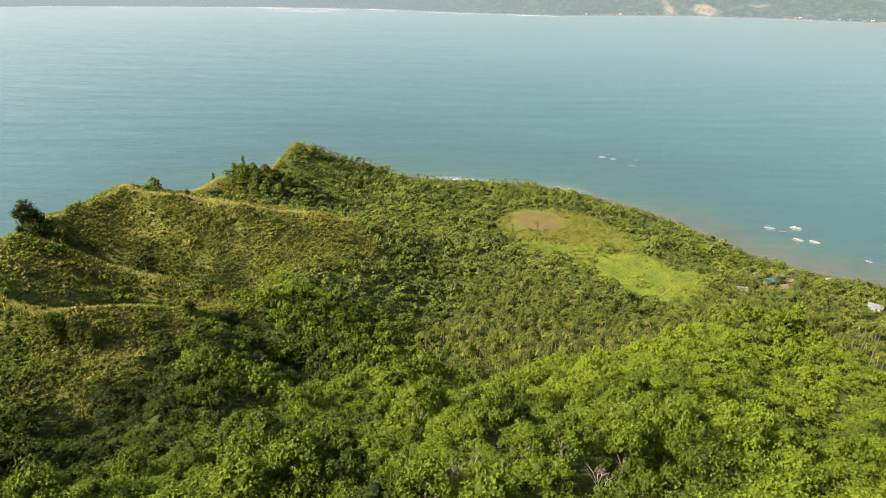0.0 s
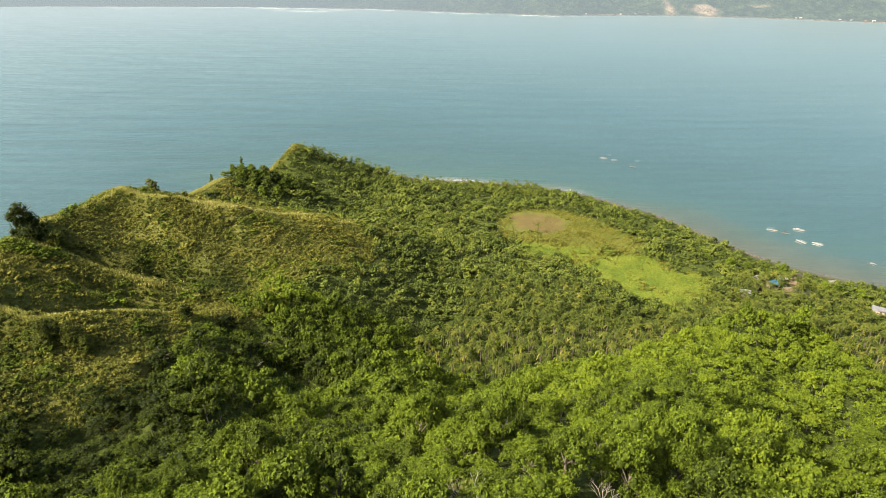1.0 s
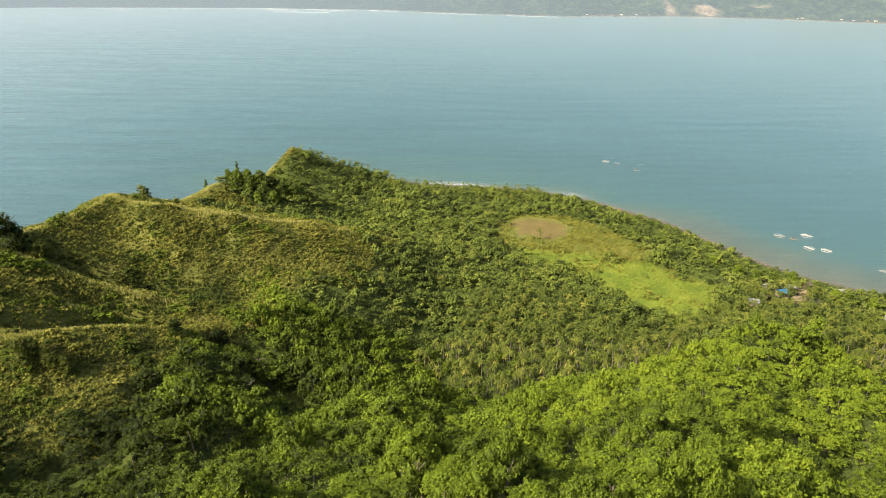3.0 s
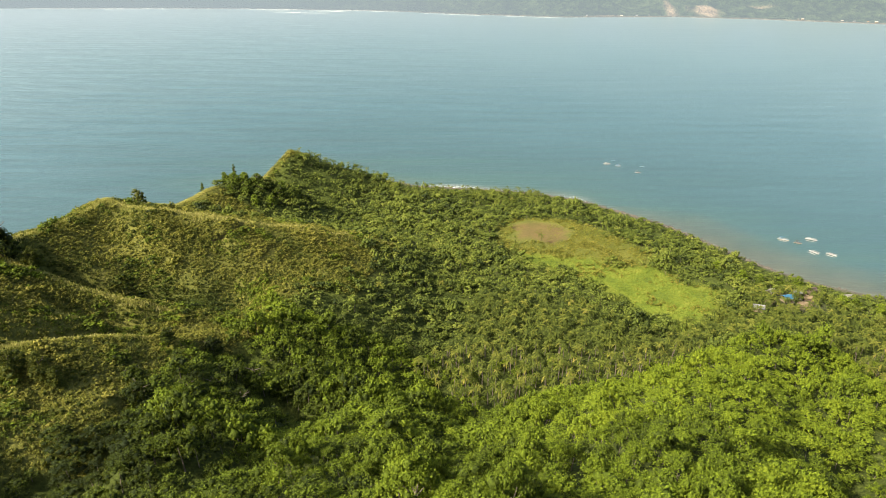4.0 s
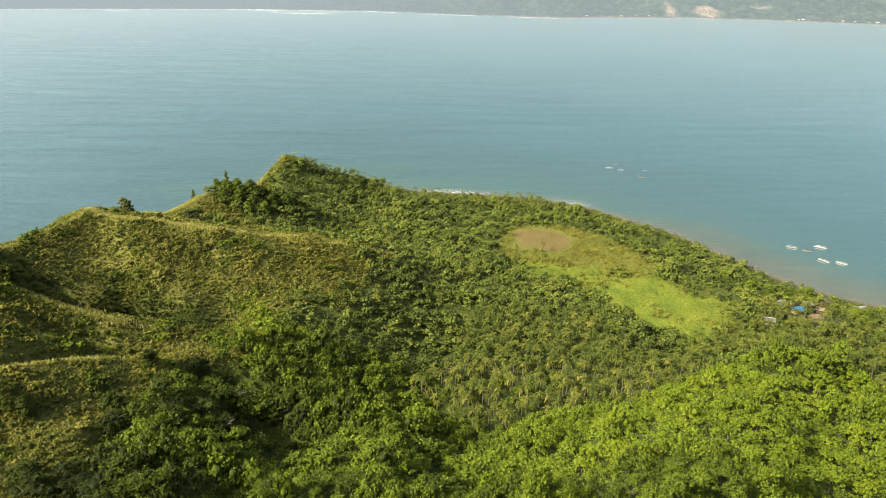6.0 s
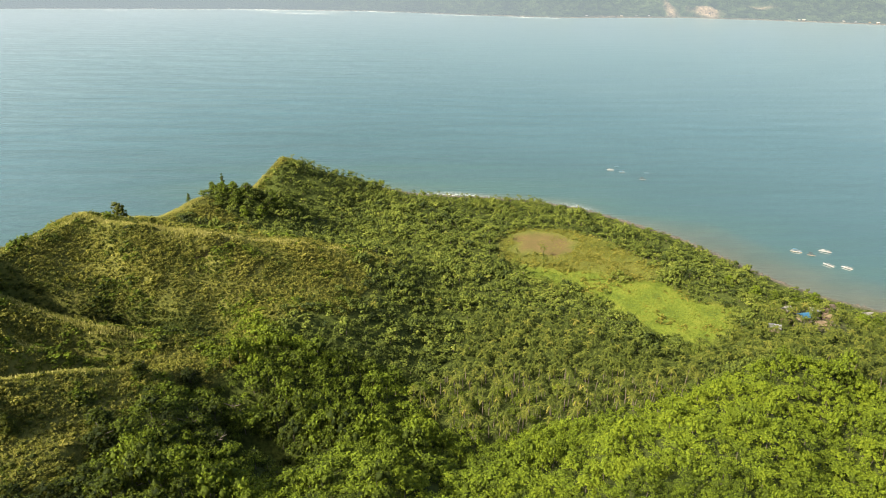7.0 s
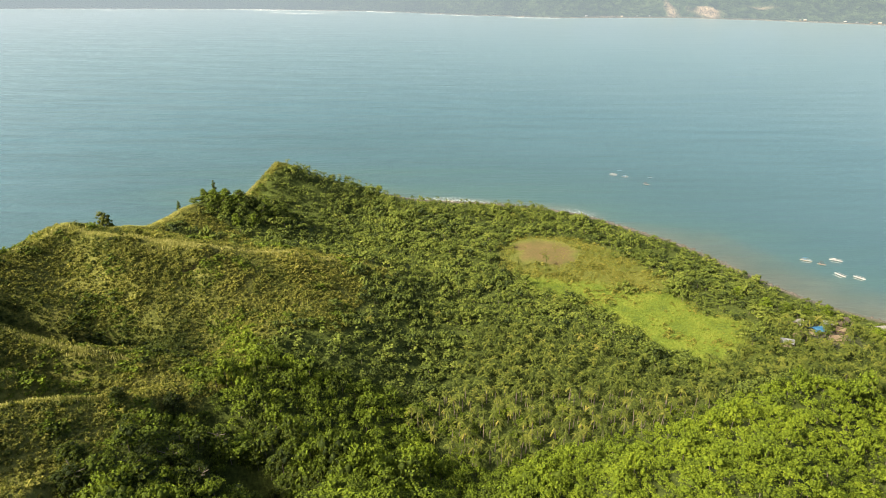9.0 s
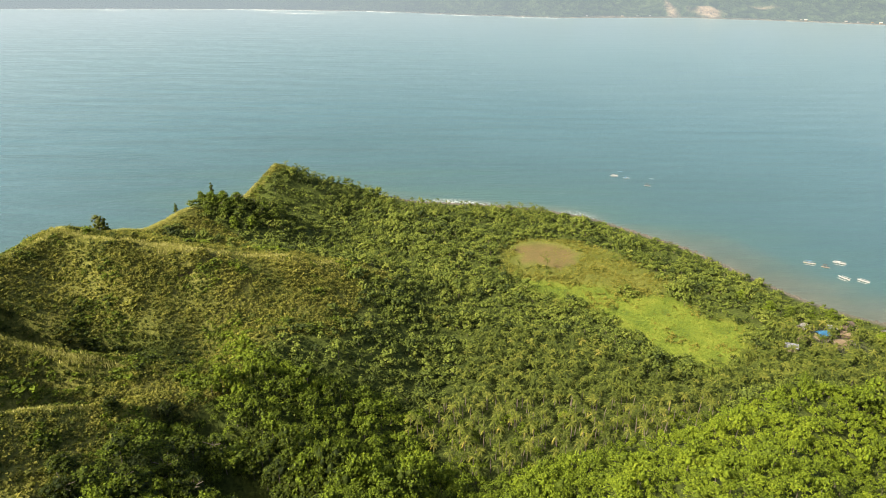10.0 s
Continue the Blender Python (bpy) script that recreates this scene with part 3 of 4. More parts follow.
def trunk_arrays(rng, tall, r, start):
    """A bent, tapered trunk of four sides."""
    bend = rng.uniform(-0.12, 0.12, 2) * tall
    rings = []
    for u in (0, 0.5, 1.0):
        c = np.array([bend[0] * u * u, bend[1] * u * u, tall * u - 0.4 * (u == 0)])
        rings.append([c + (r * (1 - 0.55 * u) * math.cos(k * math.pi / 2), r * (1 - 0.55 * u) * math.sin(k * math.pi / 2), 0) for k in range(4)])
    v = np.array(rings).reshape(-1, 3)
    q = [(j * 4 + k, j * 4 + (k + 1) % 4, j * 4 + 4 + (k + 1) % 4, j * 4 + 4 + k) for j in range(2) for k in range(4)]
    return v, np.array(q) + start


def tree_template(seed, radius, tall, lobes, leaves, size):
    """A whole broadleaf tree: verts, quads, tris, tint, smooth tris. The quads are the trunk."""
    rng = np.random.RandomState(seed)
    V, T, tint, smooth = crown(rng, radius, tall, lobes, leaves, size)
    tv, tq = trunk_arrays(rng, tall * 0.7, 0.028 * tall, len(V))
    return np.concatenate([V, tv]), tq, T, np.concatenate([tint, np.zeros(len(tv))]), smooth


def planted(name, templates, x, y, z, scale, tint, mats, seed, squash=None):
    """One mesh of many plants, each a turned and scaled copy of a template; quads take the second material."""
    rng = np.random.RandomState(seed)
    kind, turn = rng.randint(len(templates), size=len(x)), rng.uniform(0, 2 * math.pi, len(x))
    lift = np.ones(len(x)) if squash is None else squash
    VV, QQ, TT, tt, ss, count = [], [], [], [], [], 0
    for k, (V, Q, T, t, smooth) in enumerate(templates):
        who = np.flatnonzero(kind == k)
        if not len(who):
            continue
        c, s = np.cos(turn[who])[:, None], np.sin(turn[who])[:, None]
        out = np.stack([c * V[:, 0] - s * V[:, 1], s * V[:, 0] + c * V[:, 1], lift[who][:, None] * V[None, :, 2]], -1) * scale[who][:, None, None]
        out += np.stack([x[who], y[who], z[who]], -1)[:, None, :]
        start = count + np.arange(len(who)) * len(V)
        VV.append(out.reshape(-1, 3))
        QQ.append((Q[None] + start[:, None, None]).reshape(-1, 4))
        TT.append((T[None] + start[:, None, None]).reshape(-1, 3))
        tt.append((t[None] + tint[who][:, None]).ravel())
        ss.append(np.tile(smooth, len(who)))
        count += len(who) * len(V)
    Q = np.concatenate(QQ)
    return mesh_of(name, np.concatenate(VV), Q, np.concatenate(TT), mats, index4=np.full(len(Q), len(mats) - 1), smooth3=np.concatenate(ss), values={"tint": np.concatenate(tt)})


def scatter(seed, x0, x1, y0, y1, gap):
    """A loose, uneven grid of places."""
    rng = np.random.RandomState(seed)
    x, y = np.meshgrid(np.arange(x0, x1, gap), np.arange(y0, y1, gap * 0.866))
    x = x + (np.arange(x.shape[0]) % 2)[:, None] * gap / 2
    x, y = x.ravel() + rng.uniform(-0.42, 0.42, x.size) * gap, y.ravel() + rng.uniform(-0.42, 0.42, x.size) * gap
    return x, y


def in_wedge(x, y, extra=30):
    return np.abs(x) < 0.76 * y + extra


HUTS = [(170, 289), (190, 300), (221, 265), (226, 260), (181, 293), (161, 283), (176, 300), (186, 286), (199, 302), (193, 294), (214, 295)]
SOLO = [(-157.5, 212), (-162, 219), (-149, 214), (-37, 89), (3, 61), (24, 67)]


def clear_of(x, y, places, r):
    keep = np.ones(len(x), bool)
    for px, py in places:
        keep &= np.hypot(x - px, y - py) > r
    return keep


# ---- the woods ----
def wood_places(seed, x0, x1, y0, y1, gap):
    x, y = scatter(seed, x0, x1, y0, y1, gap)
    rng = np.random.RandomState(seed + 1)
    keep = in_wedge(x, y) & (inland(x, y) > np.where(x > 140, 6.5, np.where((y > 440) & (x > -45) & (x < 50), 13.0, np.where(x > 80, 7.5, 3.5)))) & clear_of(x, y, HUTS, 2.6) & clear_of(x, y, SOLO, 4.0)
    keep &= (rng.rand(len(x)) > open_slope(x, y) * 1.06) & (grassy_edge(x, y) < 0.5)
    for hollow, clear in ((NEAR_HOLLOW, 4.4), (EAST_HOLLOW, 1.8), (UPPER_HOLLOW, 2.6), (LOWER_HOLLOW, 4.2)):
        keep &= (along(x, y, hollow[1])[0] > clear) | (rng.rand(len(x)) < 0.15)
    keep &= rng.rand(len(x)) > np.clip(soft_within(x, y, LIME_FIELD, 16) * 1.7 + 1.6 * (value_noise(x, y, 9, 27) - 0.62), 0, 1.01)
    keep &= rng.rand(len(x)) > np.clip(soft_within(x, y, BROWN_FIELD, 5) * 1.6 + 0.9 * (value_noise(x, y, 6, 29) - 0.7), 0, 1.01)
    keep &= rng.rand(len(x)) > soft_within(x, y, SHRUB_FIELD, 8) * 0.97
    keep &= rng.rand(len(x)) > soft_within(x, y, PALM_GROVE, 6) * 0.30
    return x[keep], y[keep]


def wood_tint(x, y, rng):
    """Leaf tint: sunny vine-hung woods south-east, darker ridge stands, the hollow's shade painted in."""
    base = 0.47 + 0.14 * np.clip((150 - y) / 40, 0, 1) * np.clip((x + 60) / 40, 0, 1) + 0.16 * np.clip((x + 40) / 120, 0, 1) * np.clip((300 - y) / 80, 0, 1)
    # the -0.36 spot darkens leaves in the hollow in place of cast shade
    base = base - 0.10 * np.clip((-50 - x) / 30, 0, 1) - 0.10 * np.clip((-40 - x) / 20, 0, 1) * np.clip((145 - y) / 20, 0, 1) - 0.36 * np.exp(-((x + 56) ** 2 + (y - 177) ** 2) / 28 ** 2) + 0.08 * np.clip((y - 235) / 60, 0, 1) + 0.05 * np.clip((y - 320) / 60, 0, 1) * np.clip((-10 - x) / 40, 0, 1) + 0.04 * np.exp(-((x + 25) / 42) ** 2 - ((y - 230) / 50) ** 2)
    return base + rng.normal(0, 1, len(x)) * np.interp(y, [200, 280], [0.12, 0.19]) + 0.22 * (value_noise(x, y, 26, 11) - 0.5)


def wood_lift(x, y, rng):
    """Mounds in the canopy: taller stands of some ten metres across."""
    near = np.clip((260 - y) / 40, 0, 1)
    return ((0.52 + 1.25 * value_noise(x, y, 11, 24) ** 1.5) * near + (0.50 + 0.8 * value_noise(x, y, 9, 24)) * (1 - near)) * rng.uniform(0.85, 1.2, len(x))


def wood_scale(x, y, rng):
    zone = np.interp(y, [60, 140, 235, 330], [1.12, 1.02, 0.90, 0.86]) * (1 - 0.22 * np.clip((x - 10) / 50, 0, 1) * np.clip((240 - y) / 30, 0, 1) * np.clip((y - 90) / 30, 0, 1)) * np.interp(inland(x, y), [5, 30], [0.8, 1.0]) * np.clip(np.hypot(x + 118, y - 464) / 50, 0.9, 1) * (1 - 0.4 * soft_within(x, y, PALM_GROVE, 8))
    return zone * np.exp(np.clip(rng.normal(0, 0.24, len(x)), -0.45, 0.34)) * (0.80 + 0.5 * value_noise(x, y, 19, 12))


TREE_KINDS = [(3.1, 5.2, 9), (2.8, 6.2, 8), (3.6, 5.0, 10), (2.5, 5.6, 7), (3.3, 6.8, 9), (2.9, 4.6, 8)]
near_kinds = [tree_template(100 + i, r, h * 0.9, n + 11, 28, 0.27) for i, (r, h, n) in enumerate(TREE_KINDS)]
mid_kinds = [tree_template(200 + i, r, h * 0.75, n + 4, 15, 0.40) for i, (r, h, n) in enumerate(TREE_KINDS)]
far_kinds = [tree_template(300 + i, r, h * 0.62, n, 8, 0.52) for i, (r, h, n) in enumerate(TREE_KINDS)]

# the trees of the near slope are things of their own
tree_models = []
for i, (r, h, n) in enumerate(TREE_KINDS):
    rng = np.random.RandomState(400 + i)
    tree = tagged(new("broadleaf_tree"), "broadleaf tree with a dense bright green crown on the slope", "tree", "trees of the near slope")
    bm = bmesh.new()
    lean = rng.uniform(-0.5, 0.5, 2)
    top = (lean[0], lean[1], h * 0.62)
    tube(bm, [(0, 0, -0.8), (lean[0] * 0.2, lean[1] * 0.2, h * 0.35), top], [0.26, 0.2, 0.12])
    for k in range(4):
        a = k * 1.6 + rng.uniform(0, 1)
        tube(bm, [(lean[0] * 0.6, lean[1] * 0.6, h * 0.45), (r * 0.4 * math.cos(a), r * 0.4 * math.sin(a), h * 0.68)], [0.09, 0.04], 4)
    part("trunk", bm, BARK, tree)
    leaves = new("crown", crown_mesh(rng, LEAF, 0.58, r, h, n + 26, 44, 0.215, -0.3, 0.58))
    leaves.parent = tree
    tree_models.append(tree)

x, y = wood_places(21, -130, 160, 40, 140, 4.9)
order = np.argsort(np.hypot(x, y - 20))
near_x, near_y = x[order[:260]], y[order[:260]]
rest_x, rest_y = x[order[260:]], y[order[260:]]
rng = np.random.RandomState(31)
scales = wood_scale(near_x, near_y, rng)
near_z = height(near_x, near_y)
lifts = wood_lift(near_x, near_y, rng)
for i, (px, py, pz, s) in enumerate(zip(near_x, near_y, near_z, scales)):
    m = pose(px, py, pz - 0.1, 0, 0, rng.uniform(0, 360)) @ Matrix.Diagonal((s, s, s * lifts[i], 1))
    if i < len(tree_models):
        tree_models[i].matrix_basis = m
    else:
        copy_thing(tree_models[i % len(tree_models)], m.copy() @ Matrix.Diagonal([1 / v for v in tree_models[i % len(tree_models)].scale] + [1]))


def wood(name, seed, x, y, kinds, label, leaf=LEAF):
    rng = np.random.RandomState(seed)
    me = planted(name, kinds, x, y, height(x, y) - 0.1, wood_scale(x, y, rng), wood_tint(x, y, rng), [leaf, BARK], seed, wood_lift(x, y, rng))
    return tagged(new(name, me), label, "trees", kind="stuff")


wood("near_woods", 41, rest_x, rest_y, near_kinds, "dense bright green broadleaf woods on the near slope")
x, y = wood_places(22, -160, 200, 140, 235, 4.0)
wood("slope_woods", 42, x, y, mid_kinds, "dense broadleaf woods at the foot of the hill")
x, y = wood_places(23, -190, 270, 235, 500, 4.1)
wood("headland_woods", 43, x, y, far_kinds, "dense broadleaf woods over the flat of the headland", HAZED_LEAF)
x, y = scatter(24, -330, 480, -240, 460, 20.0)
keep = ~(in_wedge(x, y, 62) & (y > 36)) & (inland(x, y) > 6) & (np.hypot(x, y) < 620)
keep &= ~((x > -116) & (x < 126) & (y > -76) & (y < 46))
x, y = x[keep], y[keep]
rng = np.random.RandomState(44)
outer_kinds = [tree_template(500 + i, r * 2.3, h * 1.2, 5, 20, 1.25) for i, (r, h, n) in enumerate(TREE_KINDS[:4])]
tagged(new("outer_woods", planted("outer_woods", outer_kinds, x, y, height(x, y), np.ones(len(x)), wood_tint(x, y, rng), [LEAF, BARK], 44)), "broadleaf woods round the headland", "trees", kind="stuff")
x, y = scatter(36, -110, 120, -70, 42, 5.0)
keep = ~(in_wedge(x, y) & (y > 38))
x, y = x[keep], y[keep]
rng = np.random.RandomState(53)
top = planted("hilltop_woods", far_kinds, x, y, height(x, y) - 0.1, 1.3 * np.exp(np.clip(rng.normal(0, 0.2, len(x)), -0.4, 0.3)), wood_tint(x, y, rng), [LEAF, BARK], 53)
tagged(new("hilltop_woods", top), "broadleaf woods over the hilltop", "trees", kind="stuff")


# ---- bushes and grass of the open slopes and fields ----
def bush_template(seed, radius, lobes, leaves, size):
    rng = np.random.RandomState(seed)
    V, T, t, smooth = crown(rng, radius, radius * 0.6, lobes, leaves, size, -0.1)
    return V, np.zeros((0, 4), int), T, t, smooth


def tuft_template(seed, blades, tall, spread):
    """A tuft of bent grass blades."""
    rng = np.random.RandomState(seed)
    V, T = [], []
    for k in range(blades):
        a, lean = rng.uniform(0, 2 * math.pi), rng.uniform(0.15, 0.7)
        base = rng.uniform(-1, 1, 2) * spread
        h, w = tall * rng.uniform(0.6, 1.2), tall * 0.16
        d = np.array([math.cos(a), math.sin(a)])
        p = np.array([-d[1], d[0]])
        V += [(*(base - p * w), -0.1), (*(base + p * w), -0.1), (*(base + d * lean * h), h)]
        T.append((3 * k, 3 * k + 1, 3 * k + 2))
    return np.array(V), np.zeros((0, 4), int), np.array(T), np.repeat(rng.uniform(-0.15, 0.15, blades), 3), np.zeros(blades, bool)


crest_lines = [MAIN_RIDGE[2], LONG_RIDGE[2], TREE_SPUR[2][:5], SMALL_SPUR[2], KNOLL_SPUR[2][:5]]


def crest_near(x, y):
    return np.min([along(x, y, c)[0] for c in crest_lines], axis=0)


bush_kinds = [bush_template(600 + i, r, n, 11, 0.34) for i, (r, n) in enumerate([(1.1, 3), (1.4, 5), (0.9, 2), (1.6, 5)])]
x, y = scatter(25, -240, 0, 90, 480, 1.9)
rng = np.random.RandomState(45)
o = open_slope(x, y)
clump = 0.6 * value_noise(x, y, 11, 14) + 0.4 * value_noise(x, y, 4, 15)
bare_crest = np.maximum(np.clip(1 - crest_near(x, y) / 2.0, 0, 1), 3.0 * (along(x, y, FOOTPATH[1])[0] < 1.0))
bare_crest = np.maximum(bare_crest, 2 * grassy_edge(x, y, 2.6))
bare_crest = np.maximum(bare_crest, np.clip(1.3 - along(x, y, LONG_RIDGE[2])[0] / 4.0, 0, 1) * np.interp(x, [-105, -85], [1, 0.45]))
keep = in_wedge(x, y) & (inland(x, y) > 3) & (x > -182) & (o > 0.3) & (clump > 0.22 - 0.10 * np.clip((228 - y) / 10, 0, 1) + 0.6 * bare_crest + 0.16 * rng.rand(len(x)))
x, y, clump = x[keep], y[keep], clump[keep]
# the last term darkens bushes along the tree gully, painting its shadow
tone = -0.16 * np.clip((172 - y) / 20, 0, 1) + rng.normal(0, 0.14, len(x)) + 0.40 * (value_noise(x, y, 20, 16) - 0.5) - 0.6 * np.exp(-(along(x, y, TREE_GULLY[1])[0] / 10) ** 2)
girth = (0.55 + 0.8 * np.clip((clump - 0.35) * 3, 0, 1)) * np.exp(rng.normal(0, 0.22, len(x)))
leafy = 0.65 * value_noise(x, y, 17, 40) + 0.35 * value_noise(x, y, 5, 41) + 0.05 * rng.normal(size=len(x)) > 0.60
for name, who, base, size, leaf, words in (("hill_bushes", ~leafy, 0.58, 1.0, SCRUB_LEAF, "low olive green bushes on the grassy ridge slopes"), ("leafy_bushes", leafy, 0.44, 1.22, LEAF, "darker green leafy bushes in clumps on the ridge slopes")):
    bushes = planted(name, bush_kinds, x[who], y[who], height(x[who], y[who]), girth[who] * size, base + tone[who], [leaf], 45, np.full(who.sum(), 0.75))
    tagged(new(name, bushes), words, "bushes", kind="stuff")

low_kinds = [bush_template(650 + i, r, 1, 12, 0.34) for i, r in enumerate((0.55, 0.7, 0.85, 0.95))]
x, y = scatter(34, -240, 0, 90, 480, 1.5)
rng = np.random.RandomState(52)
cn = crest_near(x, y)
# painted shadow of the tree gully, taken off the scrub tint below
gully_shade = np.exp(-(along(x, y, TREE_GULLY[1])[0] / 8) ** 2)
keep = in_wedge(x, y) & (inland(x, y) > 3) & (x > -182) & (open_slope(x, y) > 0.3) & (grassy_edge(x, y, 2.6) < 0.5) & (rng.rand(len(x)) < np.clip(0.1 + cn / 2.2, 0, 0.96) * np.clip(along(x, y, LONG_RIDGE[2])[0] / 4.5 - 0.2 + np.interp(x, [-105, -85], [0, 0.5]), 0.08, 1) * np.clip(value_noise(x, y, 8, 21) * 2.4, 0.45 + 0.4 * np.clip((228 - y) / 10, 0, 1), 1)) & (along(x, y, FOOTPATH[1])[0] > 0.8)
x, y, gully_shade = x[keep], y[keep], gully_shade[keep]
low = planted("low_scrub", low_kinds, x, y, height(x, y) - 0.1, np.exp(rng.normal(0, 0.3, len(x))), 0.50 - 0.16 * np.clip((175 - y) / 25, 0, 1) + rng.normal(0, 0.16, len(x)) + 0.5 * (value_noise(x, y, 16, 20) - 0.5) - 0.5 * gully_shade, [SCRUB_LEAF], 52)
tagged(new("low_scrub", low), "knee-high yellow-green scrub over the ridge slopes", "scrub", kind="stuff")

tuft_kinds = [tuft_template(700 + i, 7, 0.62, 0.75) for i in range(6)]
x, y = scatter(26, -240, 0, 90, 480, 1.15)
rng = np.random.RandomState(46)
keep = in_wedge(x, y) & (inland(x, y) > 3) & (x > -186) & (open_slope(x, y) > 0.4) & (rng.rand(len(x)) < np.clip(1.6 - crest_near(x, y) / 9, 0.45, 1)) & (along(x, y, FOOTPATH[1])[0] > 0.6) & (along(x, y, TREE_GULLY[1])[0] > 4 * value_noise(x, y, 4, 28) + 6)
x, y = x[keep], y[keep]
c = np.clip(1 - crest_near(x, y) / 4, 0, 1)
grass = planted("hill_grass", tuft_kinds, x, y, height(x, y), 0.75 + 0.5 * rng.rand(len(x)) + 0.35 * c, 0.26 + 0.46 * c + 0.25 * np.clip(1.3 - along(x, y, LONG_RIDGE[2])[0] / 5, 0, 1) * np.interp(x, [-105, -85], [1, 0.3]) + rng.normal(0, 0.12, len(x)) + 0.7 * (value_noise(x, y, 13, 17) - 0.5), [GRASS_BLADE], 46)
tagged(new("hill_grass", grass), "dry yellow-green grass on the ridge", "grass", kind="stuff")

x, y = scatter(35, -200, 0, 150, 480, 0.62)                        # a fringe of tall dry grass along the crests
rng = np.random.RandomState(54)
long_way = along(x, y, LONG_RIDGE[2])[0]
keep = crest_near(x, y) < 1.6 * value_noise(x, y, 12, 30) + 0.6
keep = np.where((long_way < 9) & (x > -120), rng.rand(len(x)) < np.clip(1.1 - long_way / 6, 0, 1) * np.clip(3.2 * value_noise(x, y, 7, 36) - 1.1, 0, 0.8), keep)
x, y = x[keep], y[keep]
keep = in_wedge(x, y) & (open_slope(x, y) > 0.4) & (along(x, y, FOOTPATH[1])[0] > 0.6) & clear_of(x, y, SOLO, 1.5)
x, y = x[keep], y[keep]
fringe = planted("crest_grass", tuft_kinds, x, y, height(x, y), 0.95 + 0.6 * rng.rand(len(x)), 0.95 + rng.normal(0, 0.10, len(x)), [GRASS_BLADE], 54)
tagged(new("crest_grass", fringe), "tall straw-coloured grass along the ridge crests", "grass", kind="stuff")

x, y = scatter(27, 30, 176, 255, 415, 1.2)
rng = np.random.RandomState(47)
lime_here, shrub_here, brown_here = soft_within(x, y, LIME_FIELD, 22), soft_within(x, y, SHRUB_FIELD, 8), soft_within(x, y, BROWN_FIELD, 4)
keep = (np.maximum(lime_here * 1.6, shrub_here) > 0.4) & (rng.rand(len(x)) > brown_here * 1.25 - 1.1 * value_noise(x, y, 6, 31) + 0.2)
x, y, lime_here = x[keep], y[keep], lime_here[keep]
tint = np.where(lime_here > 0.5, 0.38, 0.72) + rng.normal(0, 0.13, len(x)) + 0.7 * (value_noise(x, y, 8, 18) - 0.5)
tagged(new("field_grass", planted("field_grass", tuft_kinds, x, y, height(x, y), 0.7 + 0.7 * rng.rand(len(x)) * value_noise(x, y, 5, 25), tint, [FIELD_BLADE], 47)),
       "bright lime green grass of the clearing", "grass", kind="stuff")
x, y = scatter(28, 30, 176, 255, 420, 1.8)
rng = np.random.RandomState(48)
shrubby, limey, brown = soft_within(x, y, SHRUB_FIELD, 8), soft_within(x, y, LIME_FIELD, 4), soft_within(x, y, BROWN_FIELD, 4)
clump = value_noise(x, y, 10, 26)
edge = 1 - np.abs(limey * 2 - 1)
keep = rng.rand(len(x)) < np.maximum(shrubby * (1 - 0.85 * limey) * np.clip(clump * 2.2, 0.55, 0.95), limey * np.clip((clump - 0.5) * 2.5, 0.07, 0.6) + 0.35 * edge) * (brown < 0.15 + 0.7 * value_noise(x, y, 7, 32))
x, y, clump = x[keep], y[keep], clump[keep]
tagged(new("field_shrubs", planted("field_shrubs", bush_kinds, x, y, height(x, y), (0.35 + 0.9 * rng.rand(len(x)) ** 1.6) * (0.6 + 0.8 * clump), 0.76 + rng.normal(0, 0.16, len(x)), [SCRUB_LEAF], 48)),
       "yellow-green shrubs and tall weeds round the clearing", "bushes", kind="stuff")


# ---- palms ----
def palm_crown(rng, fronds=14, long=2.9):
    """Arching fronds, each two rows of narrow drooping leaflets on a rib."""
    V, Q, tint = [], [], []
    for k in range(fronds):
        a = k * 2.399 + rng.uniform(-0.25, 0.25)
        up = rng.uniform(-0.30, 0.95) if k > 3 else rng.uniform(0.8, 1.25)
        n, pts = 6, []
        d = np.array([math.cos(a), math.sin(a)])
        L = long * rng.uniform(0.8, 1.12)
        for i in range(n + 1):
            u = i / n
            pts.append(np.array([*(d * L * u * math.cos(up * 0.8) * (1 - 0.15 * u * u)), L * (u * math.sin(up * 0.8) - 0.55 * u * u)]))
        tone = rng.uniform(-0.16, 0.16) + (0.3 if up < -0.25 else 0)
        p = np.array([-d[1], d[0], 0])
        for i in range(n):
            u = (i + 0.5) / n
            w = 0.36 * math.sin(math.pi * (0.15 + 0.80 * u)) + 0.08
            step = pts[i + 1] - pts[i]
            for side in (1, -1):
                fall = np.array([0, 0, -w * rng.uniform(0.3, 0.7)])
                base = len(V)
                V += [pts[i], pts[i] + step * 0.85, pts[i] + step * 1.25 + p * side * w + fall, pts[i] + step * 0.75 + p * side * w * 0.8 + fall * 0.7]
                Q.append((base, base + 1, base + 2, base + 3))
                tint += [tone + rng.uniform(-0.07, 0.07)] * 4
    return np.array(V), np.array(Q), np.array(tint)


def palm_stem(rng, tall):
    lean = rng.uniform(-0.9, 0.9, 2)
    pts = [(lean[0] * u * u, lean[1] * u * u, tall * u - 0.5 * (u == 0)) for u in (0, 0.25, 0.5, 0.75, 1.0)]
    return pts, [0.24, 0.17, 0.15, 0.14, 0.12]


palm_models = []
